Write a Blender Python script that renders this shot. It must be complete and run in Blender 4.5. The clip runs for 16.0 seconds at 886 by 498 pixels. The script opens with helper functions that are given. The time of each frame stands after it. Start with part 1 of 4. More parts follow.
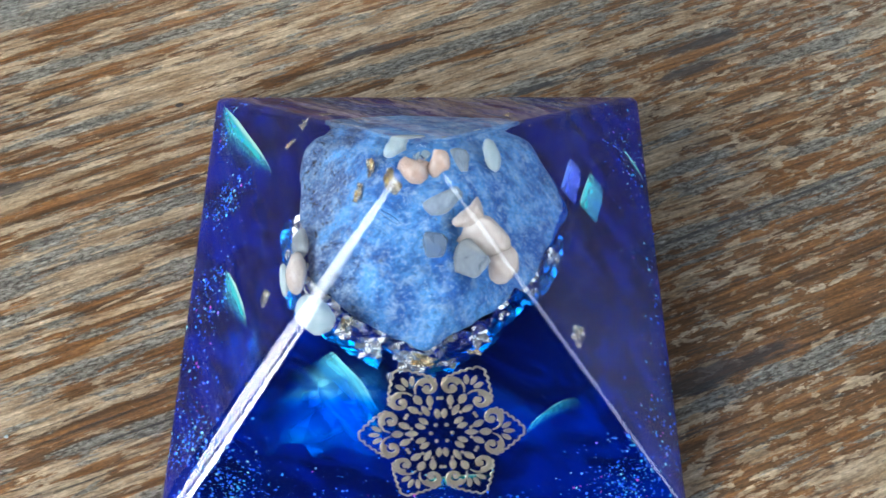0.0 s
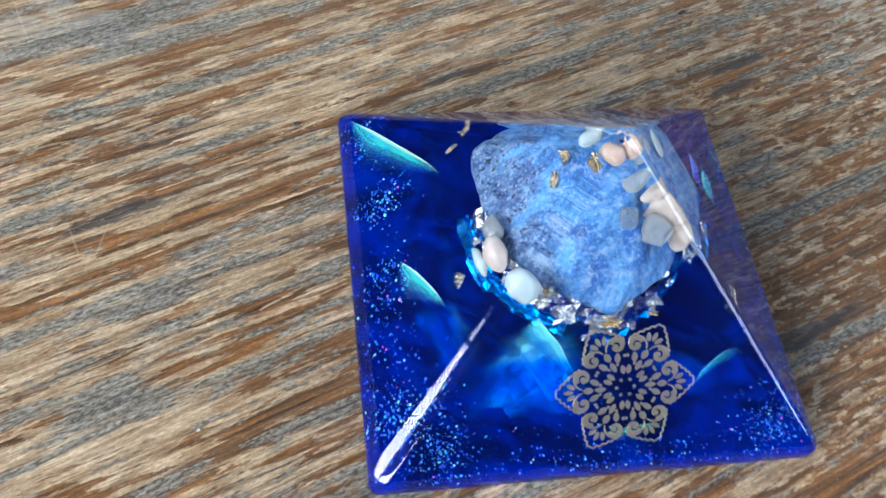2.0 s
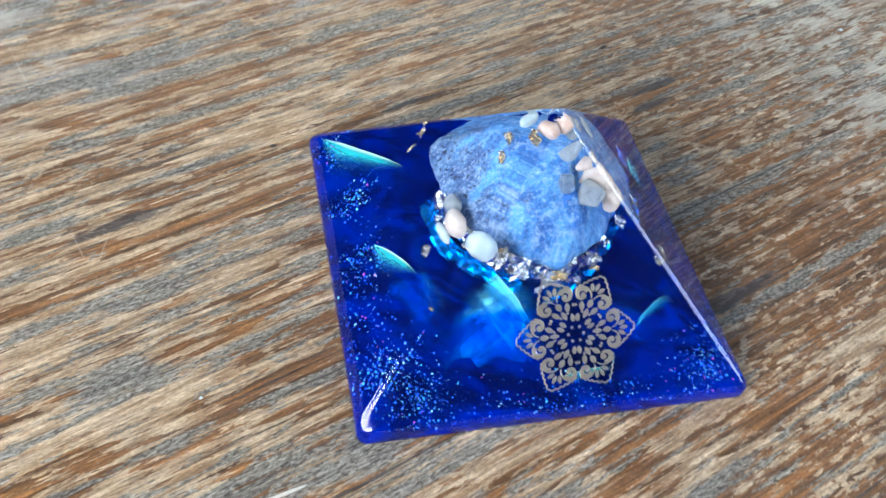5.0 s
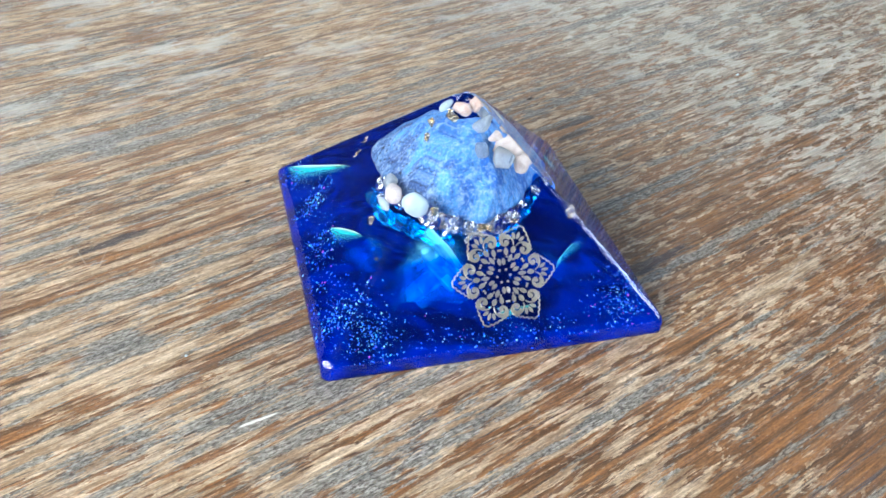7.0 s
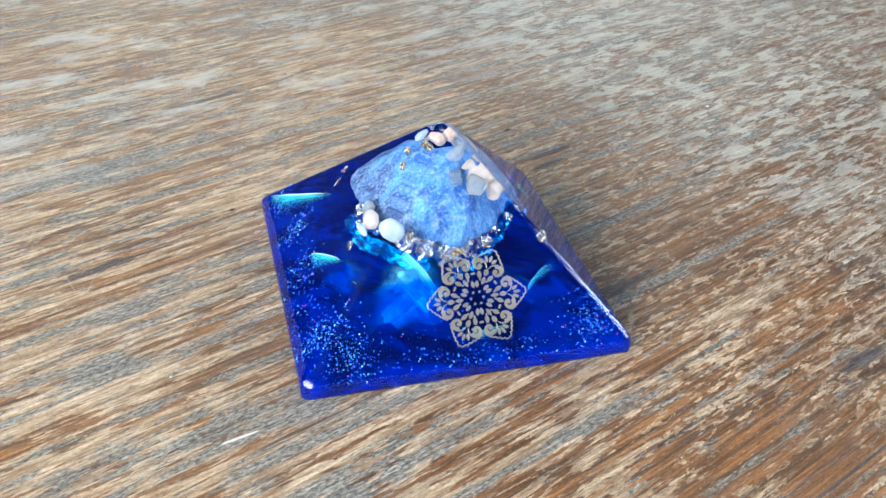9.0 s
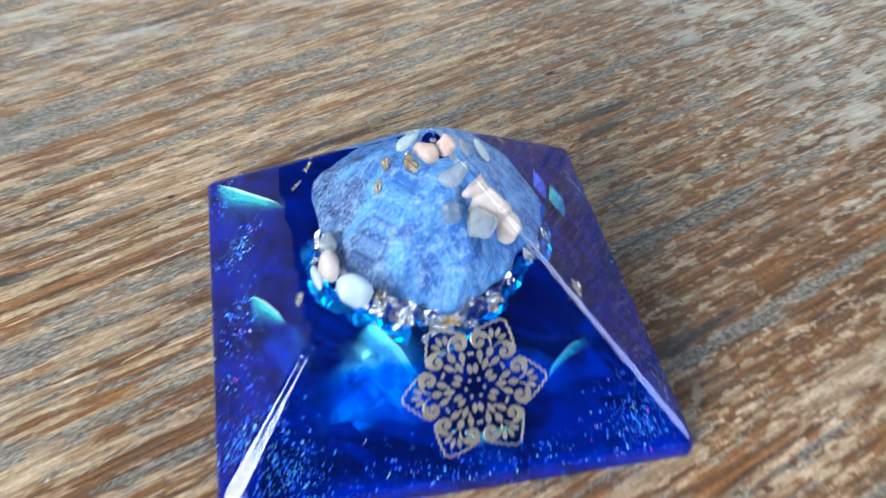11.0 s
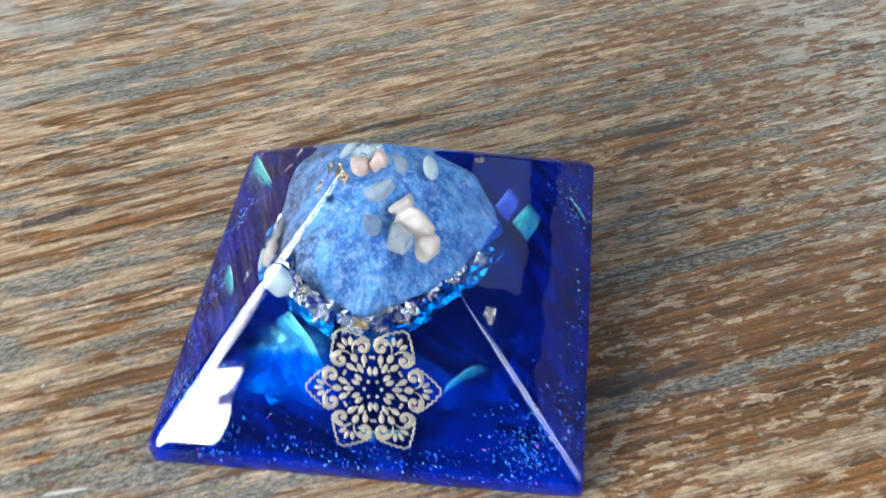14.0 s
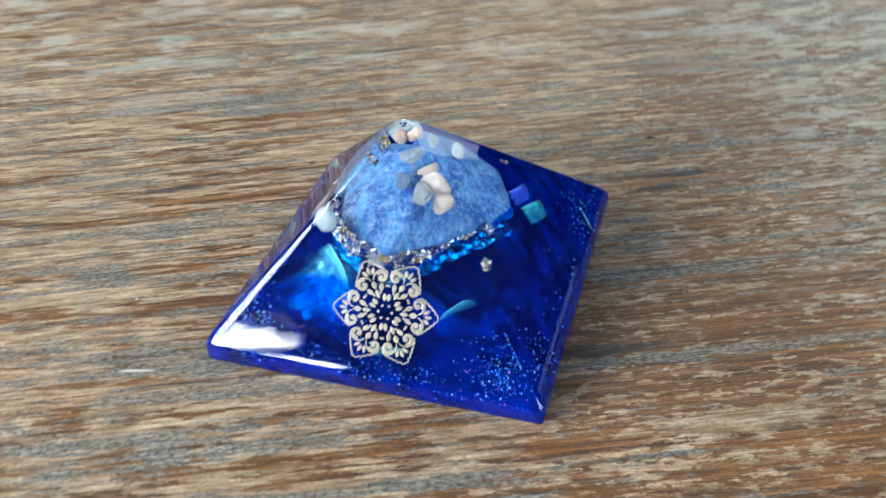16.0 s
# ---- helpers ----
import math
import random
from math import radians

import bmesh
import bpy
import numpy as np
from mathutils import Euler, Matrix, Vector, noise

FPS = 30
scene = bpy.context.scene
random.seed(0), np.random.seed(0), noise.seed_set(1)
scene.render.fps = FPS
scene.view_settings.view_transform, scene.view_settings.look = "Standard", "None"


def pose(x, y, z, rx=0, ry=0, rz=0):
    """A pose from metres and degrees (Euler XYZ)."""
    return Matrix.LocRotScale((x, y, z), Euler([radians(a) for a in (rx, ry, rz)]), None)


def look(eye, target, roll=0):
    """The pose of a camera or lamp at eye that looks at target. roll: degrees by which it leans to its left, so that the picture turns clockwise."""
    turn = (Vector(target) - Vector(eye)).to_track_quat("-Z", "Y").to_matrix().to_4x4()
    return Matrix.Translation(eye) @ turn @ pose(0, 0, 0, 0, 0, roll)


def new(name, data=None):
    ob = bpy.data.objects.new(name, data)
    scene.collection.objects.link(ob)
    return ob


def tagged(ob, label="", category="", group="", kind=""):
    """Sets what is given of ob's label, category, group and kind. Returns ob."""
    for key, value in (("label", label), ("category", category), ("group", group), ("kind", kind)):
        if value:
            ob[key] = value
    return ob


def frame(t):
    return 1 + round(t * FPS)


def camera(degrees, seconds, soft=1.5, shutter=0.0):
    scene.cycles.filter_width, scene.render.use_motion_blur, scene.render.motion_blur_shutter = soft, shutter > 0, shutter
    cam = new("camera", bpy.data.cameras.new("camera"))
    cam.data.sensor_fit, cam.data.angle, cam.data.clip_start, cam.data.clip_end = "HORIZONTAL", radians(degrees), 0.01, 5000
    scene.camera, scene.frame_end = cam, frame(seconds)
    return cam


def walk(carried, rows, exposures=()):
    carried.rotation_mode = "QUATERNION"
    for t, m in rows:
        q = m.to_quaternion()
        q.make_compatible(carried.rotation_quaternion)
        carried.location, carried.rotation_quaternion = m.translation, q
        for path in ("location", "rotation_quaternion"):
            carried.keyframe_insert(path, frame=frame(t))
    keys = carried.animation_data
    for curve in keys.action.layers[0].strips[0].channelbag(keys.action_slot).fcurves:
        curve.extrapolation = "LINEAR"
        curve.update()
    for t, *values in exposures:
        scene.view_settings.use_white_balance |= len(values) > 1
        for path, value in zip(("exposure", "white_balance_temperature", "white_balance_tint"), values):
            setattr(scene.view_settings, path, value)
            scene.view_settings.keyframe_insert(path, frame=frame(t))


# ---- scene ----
cam = camera(52.0, 16.0, soft=1.5, shutter=0.7)
PATH = [
    (0, (0.00282, -0.06663, 0.14515), (0.00309, 0.07067, -0.12159), 0.05),
    (0.5, (-0.00742, -0.06710, 0.14504), (0.00211, 0.07142, -0.12089), 3.37),
    (1, (-0.02619, -0.06905, 0.14553), (-0.00114, 0.07182, -0.11816), 8.26),
    (1.5, (-0.04323, -0.07479, 0.14794), (-0.00298, 0.07245, -0.11032), 11.48),
    (2, (-0.05209, -0.08313, 0.15119), (-0.00079, 0.06893, -0.10228), 13.41),
    (2.5, (-0.05604, -0.09011, 0.15507), (0.00209, 0.06425, -0.09552), 14.47),
    (3, (-0.05984, -0.09329, 0.15534), (0.00263, 0.06280, -0.09312), 15.24),
    (3.5, (-0.06118, -0.09583, 0.15553), (0.00373, 0.06194, -0.09124), 15.59),
    (4, (-0.06057, -0.09650, 0.15608), (0.00736, 0.06181, -0.08953), 16.06),
    (4.2, (-0.06085, -0.09713, 0.15609), (0.00781, 0.06235, -0.08856), 15.99),
    (6.3, (-0.06072, -0.16395, 0.14929), (0.00986, 0.05399, -0.04442), 5.08),
    (6.5, (-0.05920, -0.16852, 0.14697), (0.01179, 0.05217, -0.04344), 4.77),
    (7, (-0.05812, -0.17522, 0.14521), (0.01305, 0.04935, -0.04054), 4.41),
    (7.5, (-0.05724, -0.18019, 0.14772), (0.01508, 0.04852, -0.03244), 4.22),
    (8, (-0.05823, -0.18272, 0.14908), (0.01597, 0.04749, -0.02840), 4.36),
    (8.5, (-0.05783, -0.18375, 0.14906), (0.01729, 0.04668, -0.02774), 4.41),
    (9, (-0.05696, -0.18406, 0.14879), (0.01829, 0.04641, -0.02790), 4.36),
    (9.5, (-0.05714, -0.18401, 0.14855), (0.01855, 0.04673, -0.02760), 4.30),
    (9.7, (-0.05626, -0.18255, 0.14941), (0.01926, 0.04763, -0.02754), 4.32),
    (11.8, (-0.00666, -0.07384, 0.13078), (0.02207, 0.10544, -0.10803), 2.12),
    (12, (-0.00518, -0.07224, 0.13029), (0.02037, 0.10520, -0.11025), 1.83),
    (12.5, (-0.00206, -0.07340, 0.13071), (0.01974, 0.10268, -0.11120), 1.46),
    (13, (0.01044, -0.08402, 0.14080), (0.01211, 0.09426, -0.10048), -1.69),
    (13.5, (0.02317, -0.09447, 0.15022), (0.00356, 0.08898, -0.08634), -4.75),
    (14, (0.03565, -0.10849, 0.15264), (-0.00577, 0.07820, -0.07852), -6.76),
    (14.5, (0.04589, -0.11727, 0.15535), (-0.00676, 0.07367, -0.06997), -7.29),
    (15, (0.04696, -0.12374, 0.15677), (-0.00980, 0.06951, -0.06558), -6.95),
    (15.5, (0.05811, -0.13596, 0.15746), (-0.01345, 0.06226, -0.05605), -7.93),
    (16, (0.06773, -0.15877, 0.15171), (-0.01564, 0.05564, -0.04084), -5.48),
]
EXPOSURE = ((0.0, -1.68, 6120, 6.5), (2.5, -1.54, 5930, 8.0), (4.0, -1.51, 5880, 8.0),
            (6.5, -1.19, 5870, 8.2), (9.5, -1.18, 5870, 8.0), (12.0, -1.46, 5970, 7.5),
            (13.0, -1.46, 6020, 7.5), (14.5, -1.48, 6120, 6.5), (16.0, -1.58, 6020, 5.5))
walk(cam, [(t, look(eye, target, roll)) for t, eye, target, roll in PATH], EXPOSURE)

# ---- light: daylight through window openings, and one added dim lamp ----
world = bpy.data.worlds.new("sky")
scene.world = world
world.use_nodes = True
wn = world.node_tree
sky = wn.nodes.new("ShaderNodeTexSky")
sky.sky_type, sky.sun_disc = "NISHITA", False
sky.sun_elevation, sky.sun_rotation = radians(40), radians(210)
wn.links.new(sky.outputs[0], wn.nodes["Background"].inputs[0])
wn.nodes["Background"].inputs[1].default_value = 0.1


def opening_light(name, at, target, sx, sy, power, colour):
    data = bpy.data.lights.new(name, "AREA")
    data.shape, data.size, data.size_y, data.energy, data.color = "RECTANGLE", sx, sy, power, colour
    ob = new(name, data)
    ob.matrix_world = look(at, target)
    return ob


opening_light("opening_light", (-1.42, -0.605, 0.74), (0.0, -0.605, 0.74), 0.64, 0.83, 96, (0.96, 0.99, 1.0))
opening_light("opening_light", (-1.42, -0.03, 0.55), (0.0, -0.03, 0.55), 0.48, 0.45, 32, (0.88, 0.95, 1.0))
opening_light("opening_light", (1.42, -0.42, 1.02), (0.0, -0.42, 1.02), 0.46, 0.56, 20, (0.84, 0.93, 1.0))
# added dim lamp: stands in for an unknown blue-grey thing mirrored in the right side
opening_light("opening_light", (1.42, 1.28, 0.10), (0.0, 1.28, 0.10), 0.52, 0.13, 0.17, (0.50, 0.72, 1.0))
opening_light("opening_light", (1.42, 0.46, 0.36), (0.0, 0.46, 0.36), 0.24, 0.22, 9, (0.70, 0.82, 1.0))
opening_light("opening_light", (0.20, 1.72, 0.85), (0.20, 0.0, 0.85), 2.16, 0.66, 28, (0.97, 1.0, 0.94))
opening_light("opening_light", (1.42, -0.135, 0.43), (0.0, -0.135, 0.43), 0.90, 0.56, 22, (0.80, 0.90, 1.0))


# ---- materials ----
class Nodes:
    """A small builder for node materials."""

    def __init__(self, name):
        self.mat = bpy.data.materials.new(name)
        self.mat.use_nodes = True
        self.tree = self.mat.node_tree
        self.bsdf = self.tree.nodes["Principled BSDF"]
        self.out = self.tree.nodes["Material Output"]
        self.coord = self.tree.nodes.new("ShaderNodeTexCoord").outputs["Object"]

    def put(self, socket, value):
        if isinstance(value, bpy.types.NodeSocket):
            self.tree.links.new(value, socket)
        elif isinstance(value, tuple) and len(value) == 3 and socket.type == "RGBA":
            socket.default_value = (*value, 1)
        else:
            socket.default_value = value

    def set(self, **values):
        for key, value in values.items():
            self.put(self.bsdf.inputs[key.replace("_", " ")], value)
        return self

    def node(self, kind, **inputs):
        n = self.tree.nodes.new(kind)
        for key, value in inputs.items():
            self.put(n.inputs[key], value)
        return n

    def scaled(self, v, turn=0.0, shift=(0, 0, 0)):
        m = self.tree.nodes.new("ShaderNodeMapping")
        m.vector_type = "POINT"
        rot = self.tree.nodes.new("ShaderNodeVectorRotate")
        rot.rotation_type = "Z_AXIS"
        rot.inputs["Angle"].default_value = radians(turn)
        self.put(rot.inputs["Vector"], self.coord)
        self.put(m.inputs["Vector"], rot.outputs[0])
        m.inputs["Scale"].default_value = v
        m.inputs["Location"].default_value = shift
        return m.outputs[0]

    def noise(self, vec, scale=1.0, detail=4.0, rough=0.55, distortion=0.0):
        n = self.node("ShaderNodeTexNoise", Vector=vec, Scale=scale, Detail=detail, Roughness=rough, Distortion=distortion)
        return n.outputs["Fac"]

    def step(self, value, lo, hi, a=0.0, b=1.0):
        n = self.tree.nodes.new("ShaderNodeMapRange")
        n.interpolation_type = "SMOOTHSTEP"
        for key, v in zip(("Value", "From Min", "From Max", "To Min", "To Max"), (value, lo, hi, a, b)):
            self.put(n.inputs[key], v)
        return n.outputs[0]

    def math(self, op, a, b=0.0):
        n = self.tree.nodes.new("ShaderNodeMath")
        n.operation = op
        self.put(n.inputs[0], a)
        self.put(n.inputs[1], b)
        return n.outputs[0]

    def mix(self, fac, a, b, blend="MIX"):
        n = self.tree.nodes.new("ShaderNodeMix")
        n.data_type, n.blend_type = "RGBA", blend
        self.put(n.inputs[0], fac)
        self.put(n.inputs[6], a)
        self.put(n.inputs[7], b)
        return n.outputs[2]

    def bump(self, height, strength, distance):
        return self.node("ShaderNodeBump", Height=height, Strength=strength, Distance=distance).outputs[0]


# scratches and pale chips, in millimetres: from x, y to x, y, half width
SCRATCHES = ((-58.0, -48.4, -50.0, -46.2, 0.35), (-53.8, 92.2, -40.2, 77.7, 0.22), (-96.4, 27.5, -94.0, 21.3, 0.22), (-92.5, 17.1, -89.2, 8.1, 0.2), (-84.9, 16.6, -86.9, 9.0, 0.18), (-90.0, 15.5, -85.2, 13.9, 0.15),
             (-77.8, -9.2, -75.6, -10.3, 0.8), (-109.2, 78.0, -102.8, 60.4, 0.25), (79.8, -30.5, 89.7, -21.4, 0.3))
GRAIN = 21.5  # degrees by which the grain turns from the x axis


# strips in the wood, in millimetres: along the grain, across it, half length, half width
DARK_STRIPS = (
    (-6, 121, 16, 1.2), (-68, 48, 10, 1.6), (73, 31, 8, 1.3), (67, 26, 8, 0.9), (-32, 120, 9, 1.0), (41, -32, 15, 1.8), (73, -86, 9, 2.0), (39, 33, 5, 0.8), (10, 54, 10, 0.8),
)
GREY_STRIPS = (
    (-58, 94, 29, 2.2), (-49, -25, 12, 3.2), (-83, 12, 9, 4.0), (-65, 27, 21, 1.6), (-86, 53, 10, 2.0), (-56, 92, 4, 6.0), (-45, 73, 17, 1.3), (-47, 57, 17, 1.2), (55, 6, 13, 1.3), (91, 22, 16, 1.5), (-41, 88, 25, 2.6), (11, 87, 20, 1.8), (3, -63, 13, 1.8), (150, 85, 14, 3.0), (152, -10, 15, 2.0), (-64, -33, 10, 2.0),
)
# brown varnish; the last two paint the pyramid's contact shadow along its front edge
BROWN_AND_SHADE_STRIPS = (
    (-54, 95, 22, 1.6), (-18, 155, 8, 6.0), (-56, -2, 16, 2.0), (87, 91, 13, 5.0), (25, -89, 18, 7.0), (130, -14, 9, 4.0), (69, 29, 11, 1.6), (-47, 79, 10, 1.5), (-53, 41, 19, 1.4), (-74, 43, 7, 2.0), (-11, 89, 6, 1.6), (-39, -22, 13, 1.6), (77, -12, 7, 2.6), (33, -102, 16, 6.0), (83, -20, 11, 3.0), (59, -75, 14, 3.0), (-4, -48, 20, 1.8), (30, -58, 16, 2.4),
)
CREAM_STRIPS = (
    (187, 40, 12, 4.0), (133, -34, 17, 3.5), (65, -55, 16, 3.0), (-30, 62, 21, 3.2), (-51, 25, 12, 2.5), (-82, 5, 17, 2.0), (116, 69, 14, 3.5), (199, 101, 13, 6.0), (-60, 110, 16, 3.0),
)


def weathered_wood():
    m = Nodes("weathered_oak")

    stray = m.node("ShaderNodeTexNoise", Vector=m.scaled((170, 170, 170)), Scale=1.0, Detail=5.0, Roughness=0.65).outputs["Color"]
    sway = m.tree.nodes.new("ShaderNodeVectorMath")
    sway.operation = "MULTIPLY_ADD"
    m.put(sway.inputs[0], stray)
    sway.inputs[1].default_value = (0.0030, 0.00032, 0.0)
    m.put(sway.inputs[2], m.scaled((1, 1, 1), -GRAIN))
    swayed = sway.outputs[0]

    def along(u, v, shift=(0, 0, 0)):
        n = m.tree.nodes.new("ShaderNodeMapping")
        m.put(n.inputs["Vector"], swayed)
        n.inputs["Scale"].default_value, n.inputs["Location"].default_value = (u, v, 60.0), shift
        return n.outputs[0]

    plan = along(1000, 1000)                                      # millimetres along and across the grain
    ragged = m.math("SUBTRACT", m.noise(along(95, 620, (5, 2, 0)), 1.0, 7.0, 0.68), 0.5)

    def strips(rows, tear=2.6):
        """1 inside the strips, with torn edges."""
        near = None
        for u, v, length, width in rows:
            n = m.tree.nodes.new("ShaderNodeVectorMath")
            n.operation = "MULTIPLY_ADD"
            m.put(n.inputs[0], plan)
            n.inputs[1].default_value = (1 / length, 1 / width, 0)
            n.inputs[2].default_value = (-u / length, -v / width, 0)
            d = m.tree.nodes.new("ShaderNodeVectorMath")
            d.operation = "LENGTH"
            m.put(d.inputs[0], n.outputs[0])
            near = d.outputs["Value"] if near is None else m.math("MINIMUM", near, d.outputs["Value"])
        return m.step(m.math("ADD", near, m.math("MULTIPLY", ragged, tear)), 1.15, 0.75)

    apart = m.tree.nodes.new("ShaderNodeSeparateXYZ")
    m.put(apart.inputs[0], plan)
    u, v = apart.outputs[0], apart.outputs[1]
    cloud = m.math("SUBTRACT", m.noise(along(9, 26), 1.0, 4.0, 0.6), 0.5)
    # tan bare wood at one end of the board, chalky and mottled at the other, brown varnish left in one corner
    side = m.step(m.math("ADD", m.math("SUBTRACT", u, m.math("MULTIPLY", v, 0.4)), m.math("MULTIPLY", cloud, 110)), 0, 75)
    corner = m.step(m.math("ADD", m.math("SUBTRACT", m.math("MULTIPLY", u, 0.6), m.math("MULTIPLY", v, 1.6)), m.math("MULTIPLY", cloud, 70)), 20, 150)

    def blend(*pairs):
        """A weighted sum of noises."""
        total = 0.0
        for weight, value in pairs:
            total = m.math("ADD", m.math("MULTIPLY", value, weight), total)
        return total

    wide = m.noise(along(30, 150, (3, 0, 0)), 1.0, 4.0, 0.55)
    streak = m.noise(along(13, 270, (6, 9, 0)), 1.0, 4.0, 0.55)
    thin = m.noise(along(80, 600, (3, 0, 0)), 1.0, 8.0, 0.66, 0.2)
    torn = m.noise(along(185, 620, (9, 1, 0)), 1.0, 8.0, 0.66, 0.35)
    fine = m.noise(along(110, 2300), 1.0, 5.0, 0.65)
    lined = m.noise(along(34, 1100, (2, 5, 0)), 1.0, 5.0, 0.6)
    # bare wood
    pale = m.noise(along(85, 430), 1.0, 7.0, 0.66)
    tan = m.mix(m.step(pale, 0.34, 0.64), (0.262, 0.158, 0.078), (0.510, 0.385, 0.255))
    creamy = m.mix(m.step(pale, 0.36, 0.62), (0.250, 0.190, 0.132), (0.450, 0.383, 0.300))
    bare = m.mix(m.step(m.math("ADD", u, m.math("MULTIPLY", cloud, 90)), 55, 125), tan, creamy)
    # varnish: thin strips on the worn side, torn flakes on the other, nearly whole in the corner
    browncol = m.mix(m.step(m.noise(along(22, 700), 1.0, 6.0, 0.65), 0.32, 0.68), (0.050, 0.020, 0.006), (0.285, 0.122, 0.034))
    film = m.mix(side, blend((0.52, thin), (0.20, wide), (0.28, streak)), blend((0.62, torn), (0.16, wide), (0.22, streak)))
    # more brown beside the pyramid, partly its soft shadow put into the colour
    shade_and_chalk = m.math("MULTIPLY", m.step(v, -70, 0), m.step(u, 95, 140, -0.032, 0.006))
    shade_and_chalk = m.math("MULTIPLY", shade_and_chalk, side)
    level = m.math("SUBTRACT", m.math("SUBTRACT", m.math("ADD", shade_and_chalk, 0.516), m.math("MULTIPLY", corner, 0.036)), m.math("MULTIPLY", cloud, 0.06))
    varnish = m.step(m.math("SUBTRACT", film, level), -0.007, 0.009)
    cream = strips(CREAM_STRIPS)
    # these strips bring in the painted contact shadow too
    varnish = m.math("MAXIMUM", varnish, strips(BROWN_AND_SHADE_STRIPS))
    varnish = m.math("MULTIPLY", varnish, m.math("SUBTRACT", 1.0, cream))
    colour = m.mix(m.math("MULTIPLY", varnish, 0.93), bare, browncol)
    # grey weathered bands with gritty open pores
    grit = m.noise(along(620, 1700), 1.0, 5.0, 0.75)
    greycol = m.mix(m.step(grit, 0.38, 0.60), (0.040, 0.037, 0.033), (0.305, 0.298, 0.266))
    bands = blend((0.50, m.noise(along(9, 215, (0, 7, 0)), 1.0, 4.0, 0.55)), (0.50, m.noise(along(95, 560, (4, 7, 0)), 1.0, 8.0, 0.68, 0.2)))
    grey = m.math("MAXIMUM", m.step(m.math("SUBTRACT", bands, m.math("MULTIPLY", corner, 0.03)), 0.519, 0.543), strips(GREY_STRIPS))
    grey = m.math("MULTIPLY", grey, m.math("SUBTRACT", 1.0, cream))
    colour = m.mix(m.math("MULTIPLY", grey, 0.86), colour, greycol)
    # fine grain, dark pores and fissures
    colour = m.mix(1.0, colour, m.mix(m.step(m.noise(along(900, 2300), 1.0, 5.0, 0.75), 0.3, 0.7), (0.62, 0.62, 0.62), (1.34, 1.34, 1.34)), "MULTIPLY")
    colour = m.mix(1.0, colour, m.mix(m.step(fine, 0.3, 0.7), (0.66, 0.65, 0.64), (1.22, 1.22, 1.22)), "MULTIPLY")
    colour = m.mix(1.0, colour, m.mix(m.step(lined, 0.33, 0.67), (0.72, 0.70, 0.68), (1.18, 1.18, 1.18)), "MULTIPLY")
    dark = m.step(m.noise(along(90, 1400), 1.0, 5.0, 0.7), 0.585, 0.65)
    colour = m.mix(m.math("MULTIPLY", dark, 0.75), colour, (0.040, 0.032, 0.029))
    fissure = m.math("MAXIMUM", m.step(m.noise(along(10, 520, (0, 3, 0)), 1.0, 7.0, 0.64), 0.62, 0.67), strips(DARK_STRIPS, 3.2))
    colour = m.mix(m.math("MULTIPLY", fissure, 0.80), colour, (0.035, 0.031, 0.034))
    # pale flecks, dust and small chips
    fleck = m.step(m.noise(along(420, 1300), 1.0, 4.0, 0.65), 0.645, 0.70)
    colour = m.mix(m.math("MULTIPLY", fleck, 0.6), colour, (0.50, 0.45, 0.38))
    # chalky flakes where the board is most worn
    chalk = m.math("MULTIPLY", m.step(m.noise(along(75, 230, (2, 8, 0)), 1.0, 8.0, 0.66, 0.4), 0.525, 0.555), m.step(m.math("ADD", u, m.math("MULTIPLY", cloud, 60)), 85, 140))
    colour = m.mix(m.math("MULTIPLY", chalk, m.step(v, -70, -10, 0.0, 0.72)), colour, m.mix(m.step(fine, 0.35, 0.65), (0.36, 0.325, 0.265), (0.56, 0.52, 0.445)))
    # whitish scuffs, most of them far from the varnished corner
    scuff = m.math("MULTIPLY", m.step(m.noise(along(30, 75, (8, 3, 0)), 1.0, 7.0, 0.72, 0.4), 0.50, 0.62), m.step(v, 70, 135, 0.05, 1.0))
    colour = m.mix(m.math("MULTIPLY", scuff, 0.62), colour, (0.46, 0.45, 0.41))

    def marks(rows):
        near = None
        for x0, y0, x1, y1, width in rows:
            n = m.tree.nodes.new("ShaderNodeMapping")
            n.vector_type = "TEXTURE"
            m.put(n.inputs["Vector"], m.coord)
            n.inputs["Location"].default_value = ((x0 + x1) / 2000, (y0 + y1) / 2000, 0)
            n.inputs["Rotation"].default_value = (0, 0, math.atan2(y1 - y0, x1 - x0))
            n.inputs["Scale"].default_value = (math.hypot(x1 - x0, y1 - y0) / 2000, width / 1000, 1000)
            d = m.tree.nodes.new("ShaderNodeVectorMath")
            d.operation = "LENGTH"
            m.put(d.inputs[0], n.outputs[0])
            near = d.outputs["Value"] if near is None else m.math("MINIMUM", near, d.outputs["Value"])
        return m.step(m.math("ADD", near, m.math("MULTIPLY", ragged, 1.6)), 1.2, 0.7)

    colour = m.mix(m.math("MULTIPLY", marks(SCRATCHES[1:]), 0.14), colour, (0.74, 0.68, 0.58))
    colour = m.mix(m.math("MULTIPLY", marks(SCRATCHES[:1]), 0.75), colour, (0.78, 0.74, 0.66))
    height = m.math("SUBTRACT", m.math("ADD", m.math("MULTIPLY", varnish, 0.4), m.math("MULTIPLY", fine, 0.5)),
                    m.math("ADD", m.math("MULTIPLY", dark, 0.5), m.math("MULTIPLY", fissure, 0.8)))
    rough = m.step(varnish, 0, 1, 0.52, 0.31)
    m.set(Base_Color=colour, Roughness=rough, Specular_IOR_Level=0.42, Normal=m.bump(height, 0.75, 0.0004))
    return m.mat


